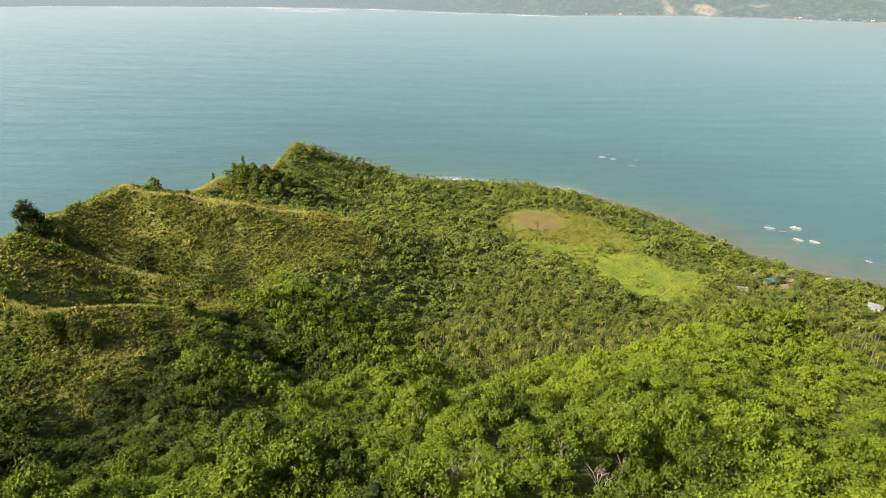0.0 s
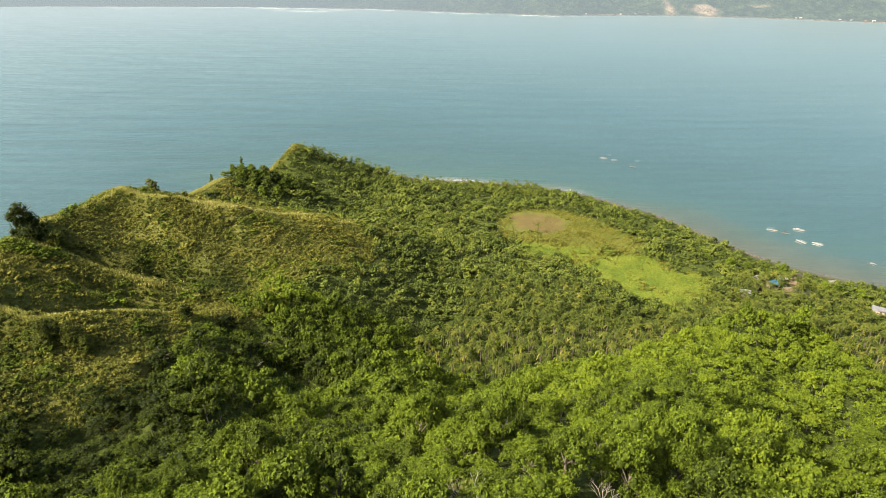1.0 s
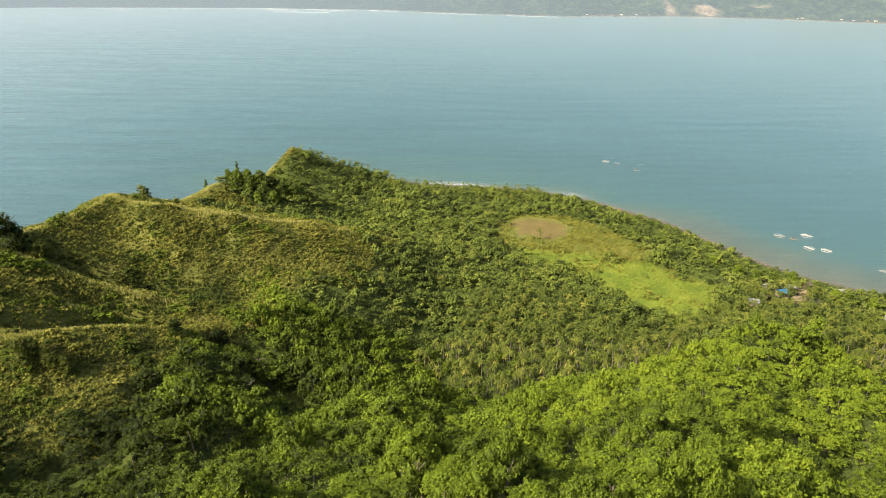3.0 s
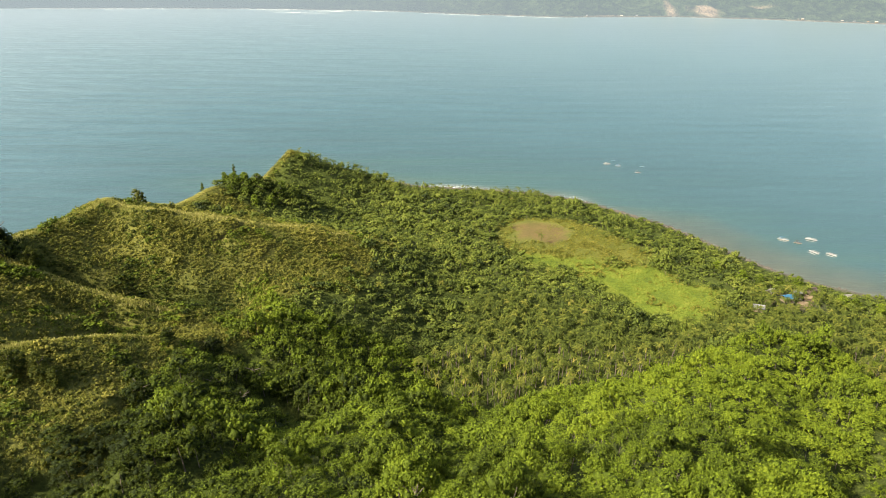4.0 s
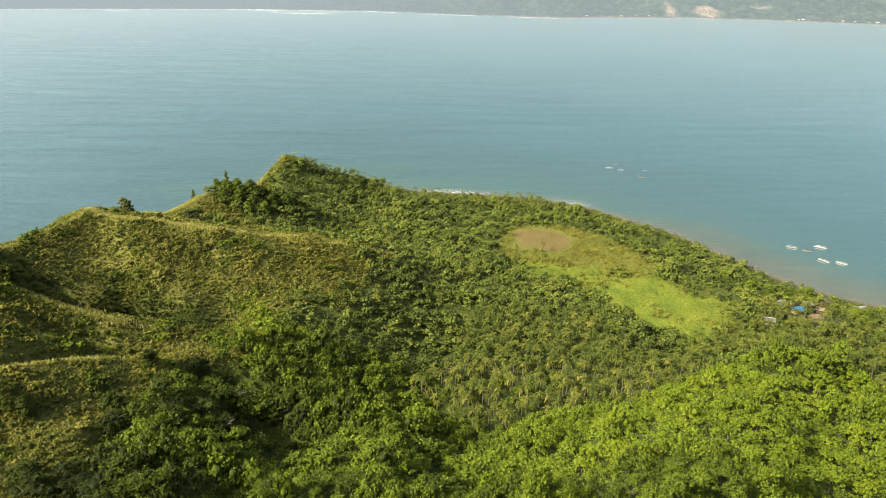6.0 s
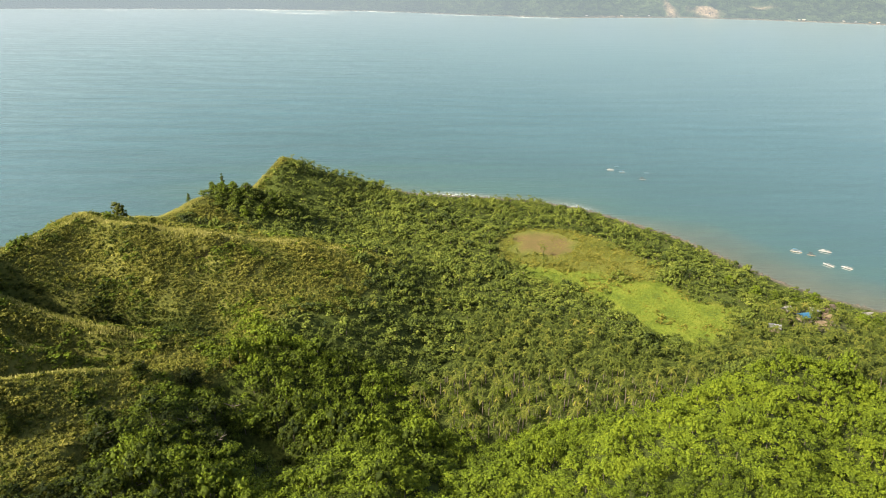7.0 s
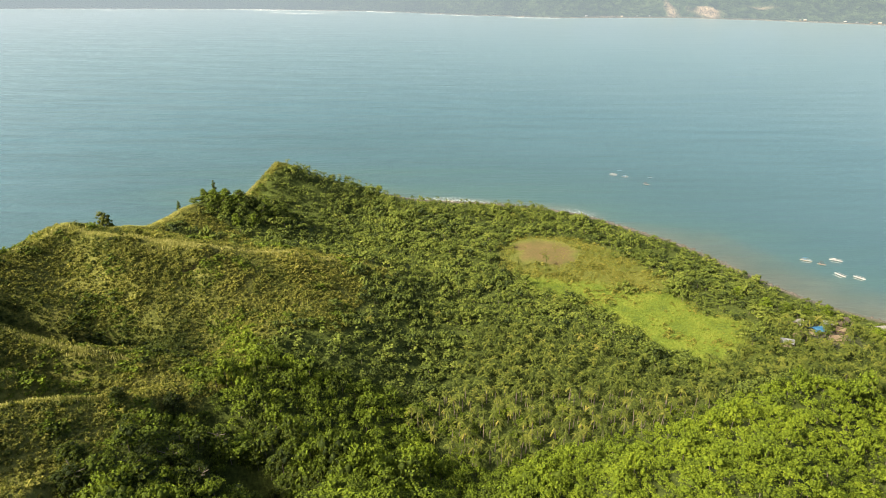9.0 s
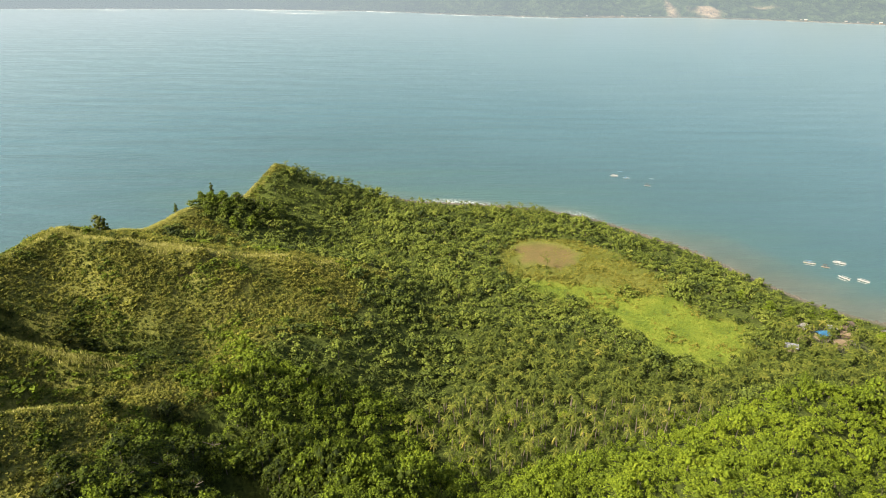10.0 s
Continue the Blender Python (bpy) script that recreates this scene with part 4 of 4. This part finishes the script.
for i in range(6):
    rng = np.random.RandomState(800 + i)
    tall = (6.0, 6.8, 7.6, 6.4, 8.2, 5.4)[i]
    palm = tagged(new("coconut_palm"), "coconut palm with olive yellow drooping fronds", "palm", "palms of the grove")
    pts, radii = palm_stem(rng, tall)
    bm = bmesh.new()
    tube(bm, pts, radii, 6)
    part("trunk", bm, BARK, palm)
    V, Q, t = palm_crown(rng)
    fronds = new("crown", mesh_of("crown", V + np.array(pts[-1]), Q, mats=[PALM_LEAF], values={"tint": t + 0.38}))
    fronds.parent = palm
    bm = bmesh.new()
    for k in range(3):
        a = k * 2.1
        bmesh.ops.create_icosphere(bm, subdivisions=1, radius=0.17, matrix=Matrix.Translation(Vector(pts[-1]) + Vector((0.28 * math.cos(a), 0.28 * math.sin(a), -0.25 - 0.1 * (k % 2)))))
    part("coconuts", bm, PALM_LEAF, palm)
    palm_models.append(palm)

x, y = scatter(29, -15, 245, 200, 310, 3.9)
rng = np.random.RandomState(49)
keep = (rng.rand(len(x)) < soft_within(x, y, PALM_GROVE, 7) * 0.86) & clear_of(x, y, HUTS, 2.4) & (inland(x, y) > 4) & (soft_within(x, y, LIME_FIELD, 2) < 0.5) & in_wedge(x, y)
ex, ey = scatter(30, -112, 75, 415, 492, 5.6)                       # palms of the point and of its last ridge
rim = (inland(ex, ey) > np.where((ex > -45) & (ex < 50), 10, 4)) & (inland(ex, ey) < 38) & (rng.rand(len(ex)) < 0.8) & (ex > -112) & (grassy_edge(ex, ey) < 0.3)
wx, wy = scatter(33, -40, 60, 240, 400, 11.0)                       # single palms among the trees
single = (rng.rand(len(wx)) < 0.35) & (open_slope(wx, wy) < 0.1) & (soft_within(wx, wy, BROWN_FIELD, 3) < 0.3)
nx, ny = np.array([38.0, -22.0, -18.0] + [hx + 1.4 for hx, hy in HUTS]), np.array([78.0, 195.0, 196.0] + [hy - 3.6 for hx, hy in HUTS])  # and one before each hut
px, py = np.concatenate([nx, x[keep], ex[rim], wx[single]]), np.concatenate([ny, y[keep], ey[rim], wy[single]])
pz = height(px, py)
PALMS = min(len(px), 290)
for i in range(PALMS):
    s = rng.uniform(0.72, 1.12) * (0.85 if py[i] > 415 or py[i] < 100 else 1.0)
    m = pose(px[i], py[i], pz[i], 0, 0, rng.uniform(0, 360)) @ Matrix.Diagonal((s, s, s, 1))
    model = palm_models[i % 6]
    if i < 6:
        model.matrix_basis = m
    else:
        copy_thing(model, m @ Matrix.Diagonal([1 / v for v in model.scale] + [1]))


# the palms past those are one grove
more = []
for i in range(3):
    rng = np.random.RandomState(830 + i)
    V, Q, t = palm_crown(rng, 12)
    tv, tq = trunk_arrays(rng, 5.6, 0.2, len(V))
    more.append((np.concatenate([V + (0, 0, 5.6), tv]), np.concatenate([Q, tq]), np.zeros((0, 3), int), np.concatenate([t + 0.37, np.zeros(len(tv))]), np.zeros(0, bool)))
if len(px) > PALMS:
    qx, qy = px[PALMS:], py[PALMS:]
    rng = np.random.RandomState(50)
    me = planted("far_palms", more, qx, qy, pz[PALMS:], rng.uniform(0.82, 1.2, len(qx)) * np.where(qy > 415, 0.85, 1.0), 0.12 + rng.normal(0, 0.12, len(qx)), [PALM_LEAF], 50)
    tagged(new("far_palms", me), "coconut palms with olive fronds along the point", "palms", kind="stuff")


# ---- trees that stand out ----
def big_tree(name, place, radius, tall, lobes, leaves, size, tint, label, seed, mat=None, stretch=1.0):
    rng = np.random.RandomState(seed)
    tree = tagged(new(name), label, "tree")
    bm = bmesh.new()
    tube(bm, [(0, 0, -1.0), (0.1, 0.1, tall * 0.3), (0.0, 0.2, tall * 0.8)], [0.05 * tall * 0.6, 0.03 * tall, 0.01 * tall], 8)
    for k in range(7):
        a, u = k * 2.4, rng.uniform(0.35, 0.7)
        tube(bm, [(0, 0.1, tall * u), (radius * 0.6 * math.cos(a), radius * 0.6 * math.sin(a), tall * (u + 0.18))], [0.014 * tall, 0.005 * tall], 5)
    part("trunk", bm, BARK, tree)
    V, T, t, smooth, count = [], [], [], [], 0
    tiers = {1.0: 3, 1.5: 5}.get(stretch, 7)
    for k in range(tiers):
        u = k / (tiers - 1)
        girth = {3: 0.9 + 0.3 * u - 0.5 * u * u, 5: 0.8 + 0.5 * u - 0.6 * u * u}.get(tiers, 0.75 + 0.5 * u - 0.85 * u * u)
        level = {3: 0.35 + 0.45 * u, 5: 0.28 + 0.60 * u}.get(tiers, 0.30 + 0.66 * u)
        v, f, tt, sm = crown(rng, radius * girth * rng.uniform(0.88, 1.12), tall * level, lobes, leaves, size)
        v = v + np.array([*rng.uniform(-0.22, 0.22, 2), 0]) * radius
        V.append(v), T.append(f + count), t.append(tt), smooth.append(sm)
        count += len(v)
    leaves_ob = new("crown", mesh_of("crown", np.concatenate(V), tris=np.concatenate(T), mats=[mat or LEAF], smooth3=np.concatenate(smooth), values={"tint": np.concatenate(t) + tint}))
    leaves_ob.parent = tree
    tree.matrix_basis = pose(*place, float(height(*place)))
    return tree


big_tree("ridge_tree", (-157.5, 212), 6.6, 16.5, 17, 40, 0.42, 0.26, "tall dark green tree on the ridge top", 901, stretch=1.5)
big_tree("ridge_tree", (-149, 214), 4.4, 9.5, 13, 40, 0.36, 0.28, "smaller olive tree beside the tall ridge tree", 902, SCRUB_LEAF, 1.5)
# made-up tree hidden behind the tall one, added to cast shadow into the gully
big_tree("ridge_tree", (-162, 219), 6.0, 11.0, 13, 40, 0.42, 0.24, "dark bushy tree added behind the tall ridge tree to shade the gully", 906, stretch=1.5)
big_tree("crest_tree", (-157, 309), 4.8, 9.4, 10, 9, 0.34, 0.46, "thin-crowned tree on the grassy crest", 903, SCRUB_LEAF, 1.5)
big_tree("crest_tree", (-146, 364), 1.6, 5.6, 5, 10, 0.34, 0.45, "sparse little tree at the end of the ridge", 904, stretch=2)
big_tree("pointed_tree", (-132, 383), 1.6, 12.5, 5, 40, 0.5, 0.3, "slender tree rising over the ridge grove", 905, stretch=2)
for i, (gx_, gy_, r_, h_) in enumerate([(-137, 379, 3.6, 8.0), (-131, 378, 4.4, 9.5), (-125, 380, 4.6, 10.0), (-118, 381, 4.6, 9.8), (-111, 385, 4.4, 9.0), (-105, 388, 4.2, 8.4), (-128, 388, 4.2, 9.5), (-119, 390, 4.4, 9.8), (-110, 393, 4.4, 9.0),
                                          (-114, 375, 4.0, 8.5), (-123, 373, 4.2, 8.2), (-105, 379, 4.2, 8.5), (-130, 370, 3.4, 6.5), (-98, 384, 4.2, 8.4), (-97, 394, 4.2, 8.0), (-90, 389, 4.0, 8.0), (-116, 367, 3.6, 7.0), (-107, 371, 3.8, 7.4)]):
    big_tree("grove_tree", (gx_, gy_), r_, h_, 11, 20, 0.55, 0.42, "dark green round tree in the ridge grove", 910 + i)
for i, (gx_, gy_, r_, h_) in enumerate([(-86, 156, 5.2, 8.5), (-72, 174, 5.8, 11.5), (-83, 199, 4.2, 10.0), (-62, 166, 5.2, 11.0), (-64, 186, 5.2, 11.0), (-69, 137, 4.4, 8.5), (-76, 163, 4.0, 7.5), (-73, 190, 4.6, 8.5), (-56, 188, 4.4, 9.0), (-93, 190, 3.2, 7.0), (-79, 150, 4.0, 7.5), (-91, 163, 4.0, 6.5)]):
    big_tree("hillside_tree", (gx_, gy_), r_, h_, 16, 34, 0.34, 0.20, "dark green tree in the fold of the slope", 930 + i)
for i, (gx_, gy_, r_, h_) in enumerate([(-116.4, 151.3, 4.0, 9.4), (-110, 153, 3.4, 8.4), (-106.5, 152.5, 2.6, 6.0)]):
    big_tree("knoll_tree", (gx_, gy_), r_, h_, 12, 40, 0.30, 0.14, "feathery olive tree on the grassy knoll", 945 + i, SCRUB_LEAF, 1.5)
for i, (gx_, gy_) in enumerate([(168, 318), (176, 312), (186, 309), (196, 311), (207, 289), (212, 286), (160, 330), (221, 280)]):
    big_tree("shore_tree", (gx_, gy_), 3.9, 6.6, 9, 24, 0.5, 0.60 - 0.05 * (i % 3), "broad bright green tree behind the beach", 950 + i)


def dead_tree(place, tall, seed, label, leafy=0.0):
    """A bleached, forking, mostly bare tree."""
    rng = random.Random(seed)
    tree = tagged(new("dead_tree"), label, "tree")
    bm = bmesh.new()

    def limb(p, d, length, r, depth):
        mid = p + d * length * 0.5 + Vector((rng.uniform(-1, 1), rng.uniform(-1, 1), rng.uniform(-0.3, 0.5))) * length * 0.08
        end = p + d * length
        tube(bm, [p, mid, end], [r, r * 0.8, r * 0.55], 5)
        if depth:
            for _ in range(3 if depth > 1 else 2):
                nd = (d + Vector((rng.uniform(-1, 1), rng.uniform(-1, 1), rng.uniform(-0.2, 0.6))) * 0.75).normalized()
                limb(end, nd, length * rng.uniform(0.55, 0.8), r * 0.55, depth - 1)
    limb(Vector((0, 0, -0.6)), Vector((0.08, 0.05, 1)).normalized(), tall * 0.42, 0.2, 4)
    part("trunk", bm, DEAD_WOOD, tree)
    if leafy:
        g = np.random.RandomState(seed)
        V, T, t, smooth = crown(g, tall * 0.42, tall * 0.95, 9, 60, 0.5)
        T = T[~smooth & (g.rand(len(T)) < leafy)]
        used, T = np.unique(T, return_inverse=True)
        ob = new("crown", mesh_of("crown", V[used], tris=T.reshape(-1, 3), mats=[GRASS_BLADE], values={"tint": t[used] + 0.35}))
        ob.parent = tree
    tree.matrix_basis = pose(*place, float(height(*place)))


dead_tree((-37, 89), 8.0, 1, "half-dead grey tree with a sparse pale crown", 0.7)
dead_tree((3, 61), 8.0, 2, "bare bleached tree rising from the woods", 0.15)
dead_tree((24, 67), 6.5, 3, "bare forked dead tree among the leaves")
dead_tree((-78, 101), 6.0, 4, "thin bleached dead tree among dark crowns")


# ---- rocks along the water's edge ----
rng = np.random.RandomState(60)
line = [p for p in COAST if p[0] > -60 and p[0] < 240]
rx, ry, rs = [], [], []
for p, q in zip(line, line[1:]):
    n = int(np.hypot(q[0] - p[0], q[1] - p[1]) * (7.0 if p[0] < 200 else 0.6))
    u = rng.rand(n)
    rx.append(p[0] + u * (q[0] - p[0]) + rng.normal(0, 1.5, n)), ry.append(p[1] + u * (q[1] - p[1]) + rng.normal(0, 2.2, n))
    rs.append(0.22 + 0.65 * rng.rand(n) ** 2.5)
rx, ry, rs = np.concatenate(rx), np.concatenate(ry), np.concatenate(rs)
stones = []
for i in range(6):
    g = np.random.RandomState(70 + i)
    stones.append((ICO * g.uniform(0.7, 1.25, (12, 1)) * (1.2, 0.9, 0.65), np.zeros((0, 4), int), ICO_FACES, np.zeros(12), np.zeros(20, bool)))
rocks = planted("shore_rocks", stones, rx, ry, np.maximum(height(rx, ry), -0.25), rs, 0 * rx, [ROCK], 61)
tagged(new("shore_rocks", rocks), "brown weathered rocks along the waterline", "rocks", kind="stuff")


# ---- huts ----
def hut(place, turn, size, roof_mat, wall_mat, label, roof_label, tall=2.4):
    w, d = size
    home = tagged(new("hut"), label, "hut")
    for i, (sx_, sy_) in enumerate([(-1, -1), (1, -1), (1, 1), (-1, 1)]):
        bm = bmesh.new()
        tube(bm, [(sx_ * w * 0.47, sy_ * d * 0.47, -0.4), (sx_ * w * 0.47, sy_ * d * 0.47, tall + 0.1)], [0.08, 0.07], 6)
        part("post", bm, DARK_WOOD, home)
    for name, dims, at in (("wall", (w * 0.92, 0.1, tall - 0.35), (0, -d * 0.46, 0)), ("wall", (w * 0.92, 0.1, tall - 0.35), (0, d * 0.46, 0)),
                           ("wall", (0.1, d * 0.90, tall - 0.35), (-w * 0.46, 0, 0)), ("wall", (0.1, d * 0.90, tall - 0.35), (w * 0.46, 0, 0))):
        bm = bmesh.new()
        box(bm, dims, Matrix.Translation((at[0], at[1], 0.35 + (tall - 0.35) / 2)))
        part(name, bm, wall_mat, home)
    bm = bmesh.new()
    box(bm, (0.9, 0.06, 1.8), Matrix.Translation((w * 0.12, -d * 0.46 - 0.09, 1.25)))
    part("door", bm, DARK_WOOD, home)
    rise = d * 0.30
    for s in (-1, 1):
        bm = bmesh.new()
        n = 9
        top = [[bm.verts.new((-w * 0.58 + w * 1.16 * i / n, s * d * 0.62 * j, tall + rise * (1 - j) + 0.05 * (i % 2) + (0.12 if j else 0) - 0.18 * j)) for i in range(n + 1)] for j in (0, 1)]
        for i in range(n):
            bm.faces.new((top[0][i], top[0][i + 1], top[1][i + 1], top[1][i]))
        bmesh.ops.solidify(bm, geom=bm.faces[:], thickness=0.06)
        part("roof", bm, roof_mat, home, roof_label)
    bm = bmesh.new()
    tube(bm, [(-w * 0.58, 0, tall + rise + 0.03), (w * 0.58, 0, tall + rise + 0.03)], [0.09, 0.09], 6)
    part("ridge_cap", bm, roof_mat, home)
    home.matrix_basis = pose(*place, float(height(*place)), 0, 0, turn)
    return home


hut((181, 293), 15, (5.4, 4.0), BLUE_TARP, BAMBOO, "bamboo hut under a bright blue tarpaulin roof", "bright blue tarpaulin", 2.8)
hut((161, 283), -20, (5.0, 4.0), GREY_ROOF, BAMBOO, "small hut with a grey sheet roof among palms", "grey metal sheets", 2.6)
hut((176, 300), 30, (4.4, 3.6), PALE_ROOF, BAMBOO, "small hut with a pale sheet roof among palms", "pale metal sheets", 2.4)
hut((186, 286), -5, (5.6, 4.2), THATCH, BAMBOO, "bamboo hut with a thatched roof beside the blue roof", "palm thatch", 2.5)
hut((199, 302), 20, (4.4, 3.6), RUST_ROOF, BAMBOO, "hut with a rusty roof near the beach", "rusty metal sheets", 2.8)
hut((193, 294), -25, (4.4, 3.4), THATCH, DARK_WOOD, "wooden hut with a thatched roof near the beach", "palm thatch", 2.3)
hut((214, 295), 10, (5.0, 3.8), PALE_ROOF, CREAM_PAINT, "cream hut with a pale sheet roof among trees", "pale metal sheets", 2.5)


hut((170, 289), 40, (4.0, 3.4), THATCH, DARK_WOOD, "small wooden hut with a brown thatched roof among palms", "brown palm thatch", 2.3)
hut((190, 300), -12, (4.2, 3.0), GREY_ROOF, DARK_WOOD, "low shed with a grey sheet roof behind the beach", "grey metal sheets", 2.2)
hut((221, 265), -35, (6.0, 4.0), GREY_ROOF, CREAM_PAINT, "long pale house with a grey sheet roof near the beach", "grey metal sheets", 2.6)
hut((226, 260), 30, (4.0, 3.4), GREY_ROOF, BAMBOO, "small hut with a grey sheet roof beside the long house", "grey metal sheets", 2.4)


# ---- outrigger boats ----
def hull_mesh(length, beam, depth):
    bm = bmesh.new()
    n, rings = 12, []
    for i in range(n + 1):
        u = 2 * i / n - 1
        w = beam * 0.5 * max(1 - abs(u) ** 2.6, 0.04)
        lift = 0.38 * depth * abs(u) ** 3
        rings.append([bm.verts.new((u * length / 2, s * w * k, z + lift)) for s, k, z in ((-1, 1.0, depth * 0.7), (-1, 0.75, 0.1), (0, 0, -depth * 0.3), (1, 0.75, 0.1), (1, 1.0, depth * 0.7), (1, 0.82, depth * 0.68), (0, 0.0, depth * 0.35), (-1, 0.82, depth * 0.68))])
    for a, c in zip(rings, rings[1:]):
        for k in range(8):
            bm.faces.new((a[k], c[k], c[(k + 1) % 8], a[(k + 1) % 8]))
    bm.faces.new(rings[0])
    bm.faces.new(rings[-1][::-1])
    bmesh.ops.recalc_face_normals(bm, faces=bm.faces[:])
    return bm


def outrigger_boat(place, turn, length, hull_mat, trim_mat, label, floats=True, canopy=None, cabin=False, mast=False):
    length = length * 0.86
    boat = tagged(new("outrigger_boat" if floats else "rowing_boat"), label, "boat", "boats at anchor")
    beam = length * (0.062 if floats else 0.17)
    part("hull", hull_mesh(length, beam, length * 0.08), hull_mat, boat)
    bm = bmesh.new()
    for s in (-1, 1):
        tube(bm, [(-length * 0.44, s * beam * 0.28, length * 0.09), (0, s * beam * 0.52, length * 0.082), (length * 0.44, s * beam * 0.28, length * 0.09)], [0.06, 0.07, 0.06], 5)
    part("gunwale", bm, trim_mat, boat)
    span = length * 0.40
    if floats:
        for u in (-0.22, 0.0, 0.22):
            bm = bmesh.new()
            tube(bm, [(u * length, -span, 0.18), (u * length, -span * 0.6, length * 0.11), (u * length, 0, length * 0.125), (u * length, span * 0.6, length * 0.11), (u * length, span, 0.18)], [0.065] * 5, 5)
            part("outrigger_arm", bm, WHITE_PAINT, boat)
        for s in (-1, 1):
            bm = bmesh.new()
            tube(bm, [(-length * 0.40, s * span, 0.12), (-length * 0.33, s * span, 0.1), (length * 0.35, s * span, 0.1), (length * 0.44, s * span, 0.3)], [0.05, 0.085, 0.085, 0.05], 6)
            part("float", bm, WHITE_PAINT, boat)
    if cabin:
        bm = bmesh.new()
        box(bm, (length * 0.24, beam * 0.8, 0.9), Matrix.Translation((-length * 0.12, 0, length * 0.07 + 0.45)))
        bmesh.ops.bevel(bm, geom=bm.edges[:], offset=0.08, segments=1, affect="EDGES")
        part("cabin", bm, trim_mat, boat)
    if canopy:
        for u, s in ((-0.30, -1), (-0.30, 1), (0.08, -1), (0.08, 1)):
            bm = bmesh.new()
            tube(bm, [(u * length, s * beam * 0.42, length * 0.06), (u * length, s * beam * 0.42, length * 0.06 + 1.5)], [0.035, 0.035], 5)
            part("canopy_post", bm, DARK_WOOD, boat)
        bm = bmesh.new()
        rows = [[bm.verts.new((u * length, v * beam * 0.62, length * 0.06 + 1.5 + 0.22 * (1 - v * v) - 0.05 * (i % 2))) for v in (-1, -0.5, 0, 0.5, 1)] for i, u in enumerate((-0.34, -0.22, -0.1, 0.0, 0.12))]
        for a, c in zip(rows, rows[1:]):
            for k in range(4):
                bm.faces.new((a[k], c[k], c[k + 1], a[k + 1]))
        bmesh.ops.solidify(bm, geom=bm.faces[:], thickness=0.05)
        part("canopy", bm, canopy, boat, "stretched awning")
    if mast:
        bm = bmesh.new()
        tube(bm, [(length * 0.1, 0, length * 0.05), (length * 0.1, 0, length * 0.36)], [0.06, 0.04], 6)
        part("mast", bm, WHITE_PAINT, boat)
    boat.matrix_basis = pose(*place, 0.05, 0, 0, turn)
    return boat


outrigger_boat((224, 378.6), -24, 7.8, CREAM_PAINT, BLUE_PAINT, "cream outrigger boat with a blue awning and white floats", canopy=BLUE_TARP)
outrigger_boat((230.5, 373), -26, 5.4, CREAM_PAINT, PINK_PAINT, "small cream boat with a dark awning and a faded red rim", floats=False, canopy=DARK_WOOD)
outrigger_boat((242.2, 378.5), -30, 8.2, WHITE_PAINT, WHITE_PAINT, "white outrigger boat with a white cabin", cabin=True)
outrigger_boat((233.1, 359), -62, 7.6, WHITE_PAINT, WHITE_PAINT, "white double-float outrigger boat at anchor")
outrigger_boat((242, 355.4), -50, 7.2, WHITE_PAINT, WHITE_PAINT, "narrow white outrigger boat at anchor")
outrigger_boat((150.6, 550), -8, 7.5, WHITE_PAINT, WHITE_PAINT, "white outrigger boat with a cabin far out", cabin=True)
outrigger_boat((159.2, 544), 5, 6.5, WHITE_PAINT, BLUE_PAINT, "white outrigger boat with a mast far out", cabin=True, mast=True)
outrigger_boat((159, 561), -5, 4.2, WHITE_PAINT, BLUE_PAINT, "small white rowing boat far out", floats=False)
outrigger_boat((171, 523), -28, 6.0, WHITE_PAINT, PINK_PAINT, "white boat with a dark red rim and canopy", floats=False, canopy=PINK_PAINT)
outrigger_boat((180, 541), -10, 4.2, BLUE_PAINT, WHITE_PAINT, "small blue boat drifting far out", floats=False)
outrigger_boat((258.5, 326.5), 20, 4.6, WHITE_PAINT, CREAM_PAINT, "small white outrigger boat in the shallows by the beach")


# ---- houses of the far shore ----
def far_house(x, d, size, turn, wall, roof):
    home = tagged(new("house"), "small pale house on the far beach", "house", "houses of the far shore")
    w, l, t = size
    bm = bmesh.new()
    box(bm, (l, w, t), Matrix.Translation((0, 0, t / 2)))
    part("wall", bm, wall, home)
    bm = bmesh.new()
    r = [bm.verts.new(p) for p in ((-l * 0.55, -w * 0.6, t), (l * 0.55, -w * 0.6, t), (l * 0.55, 0, t + w * 0.35), (-l * 0.55, 0, t + w * 0.35), (-l * 0.55, w * 0.6, t), (l * 0.55, w * 0.6, t))]
    for f in ((0, 1, 2, 3), (3, 2, 5, 4), (0, 3, 4), (1, 5, 2), (0, 4, 5, 1)):
        bm.faces.new([r[k] for k in f])
    part("roof", bm, roof, home)
    for u in (-0.3, 0.0, 0.3):
        bm = bmesh.new()
        box(bm, (l * 0.14, 0.2, t * 0.4), Matrix.Translation((u * l, -w * 0.5 - 0.05, t * 0.5)))
        part("window", bm, DARK_WOOD, home)
    home.matrix_basis = pose(x, float(np.interp(x, FAR_X, FAR_Y)) + d, 2.2, 0, 0, turn)


rng = random.Random(9)
for hx in (748, 790, 797, 1262, 1274, 1372, 1398, 1430, 1447, 690, 556):
    big = rng.uniform(5, 8.5)
    far_house(hx, rng.uniform(20, 34), (big * 0.7, big * 1.1, rng.uniform(2.5, 4)), rng.uniform(-20, 20), rng.choice([WHITE_PAINT, CREAM_PAINT, CREAM_PAINT]), rng.choice([PALE_ROOF, GREY_ROOF, RUST_ROOF]))
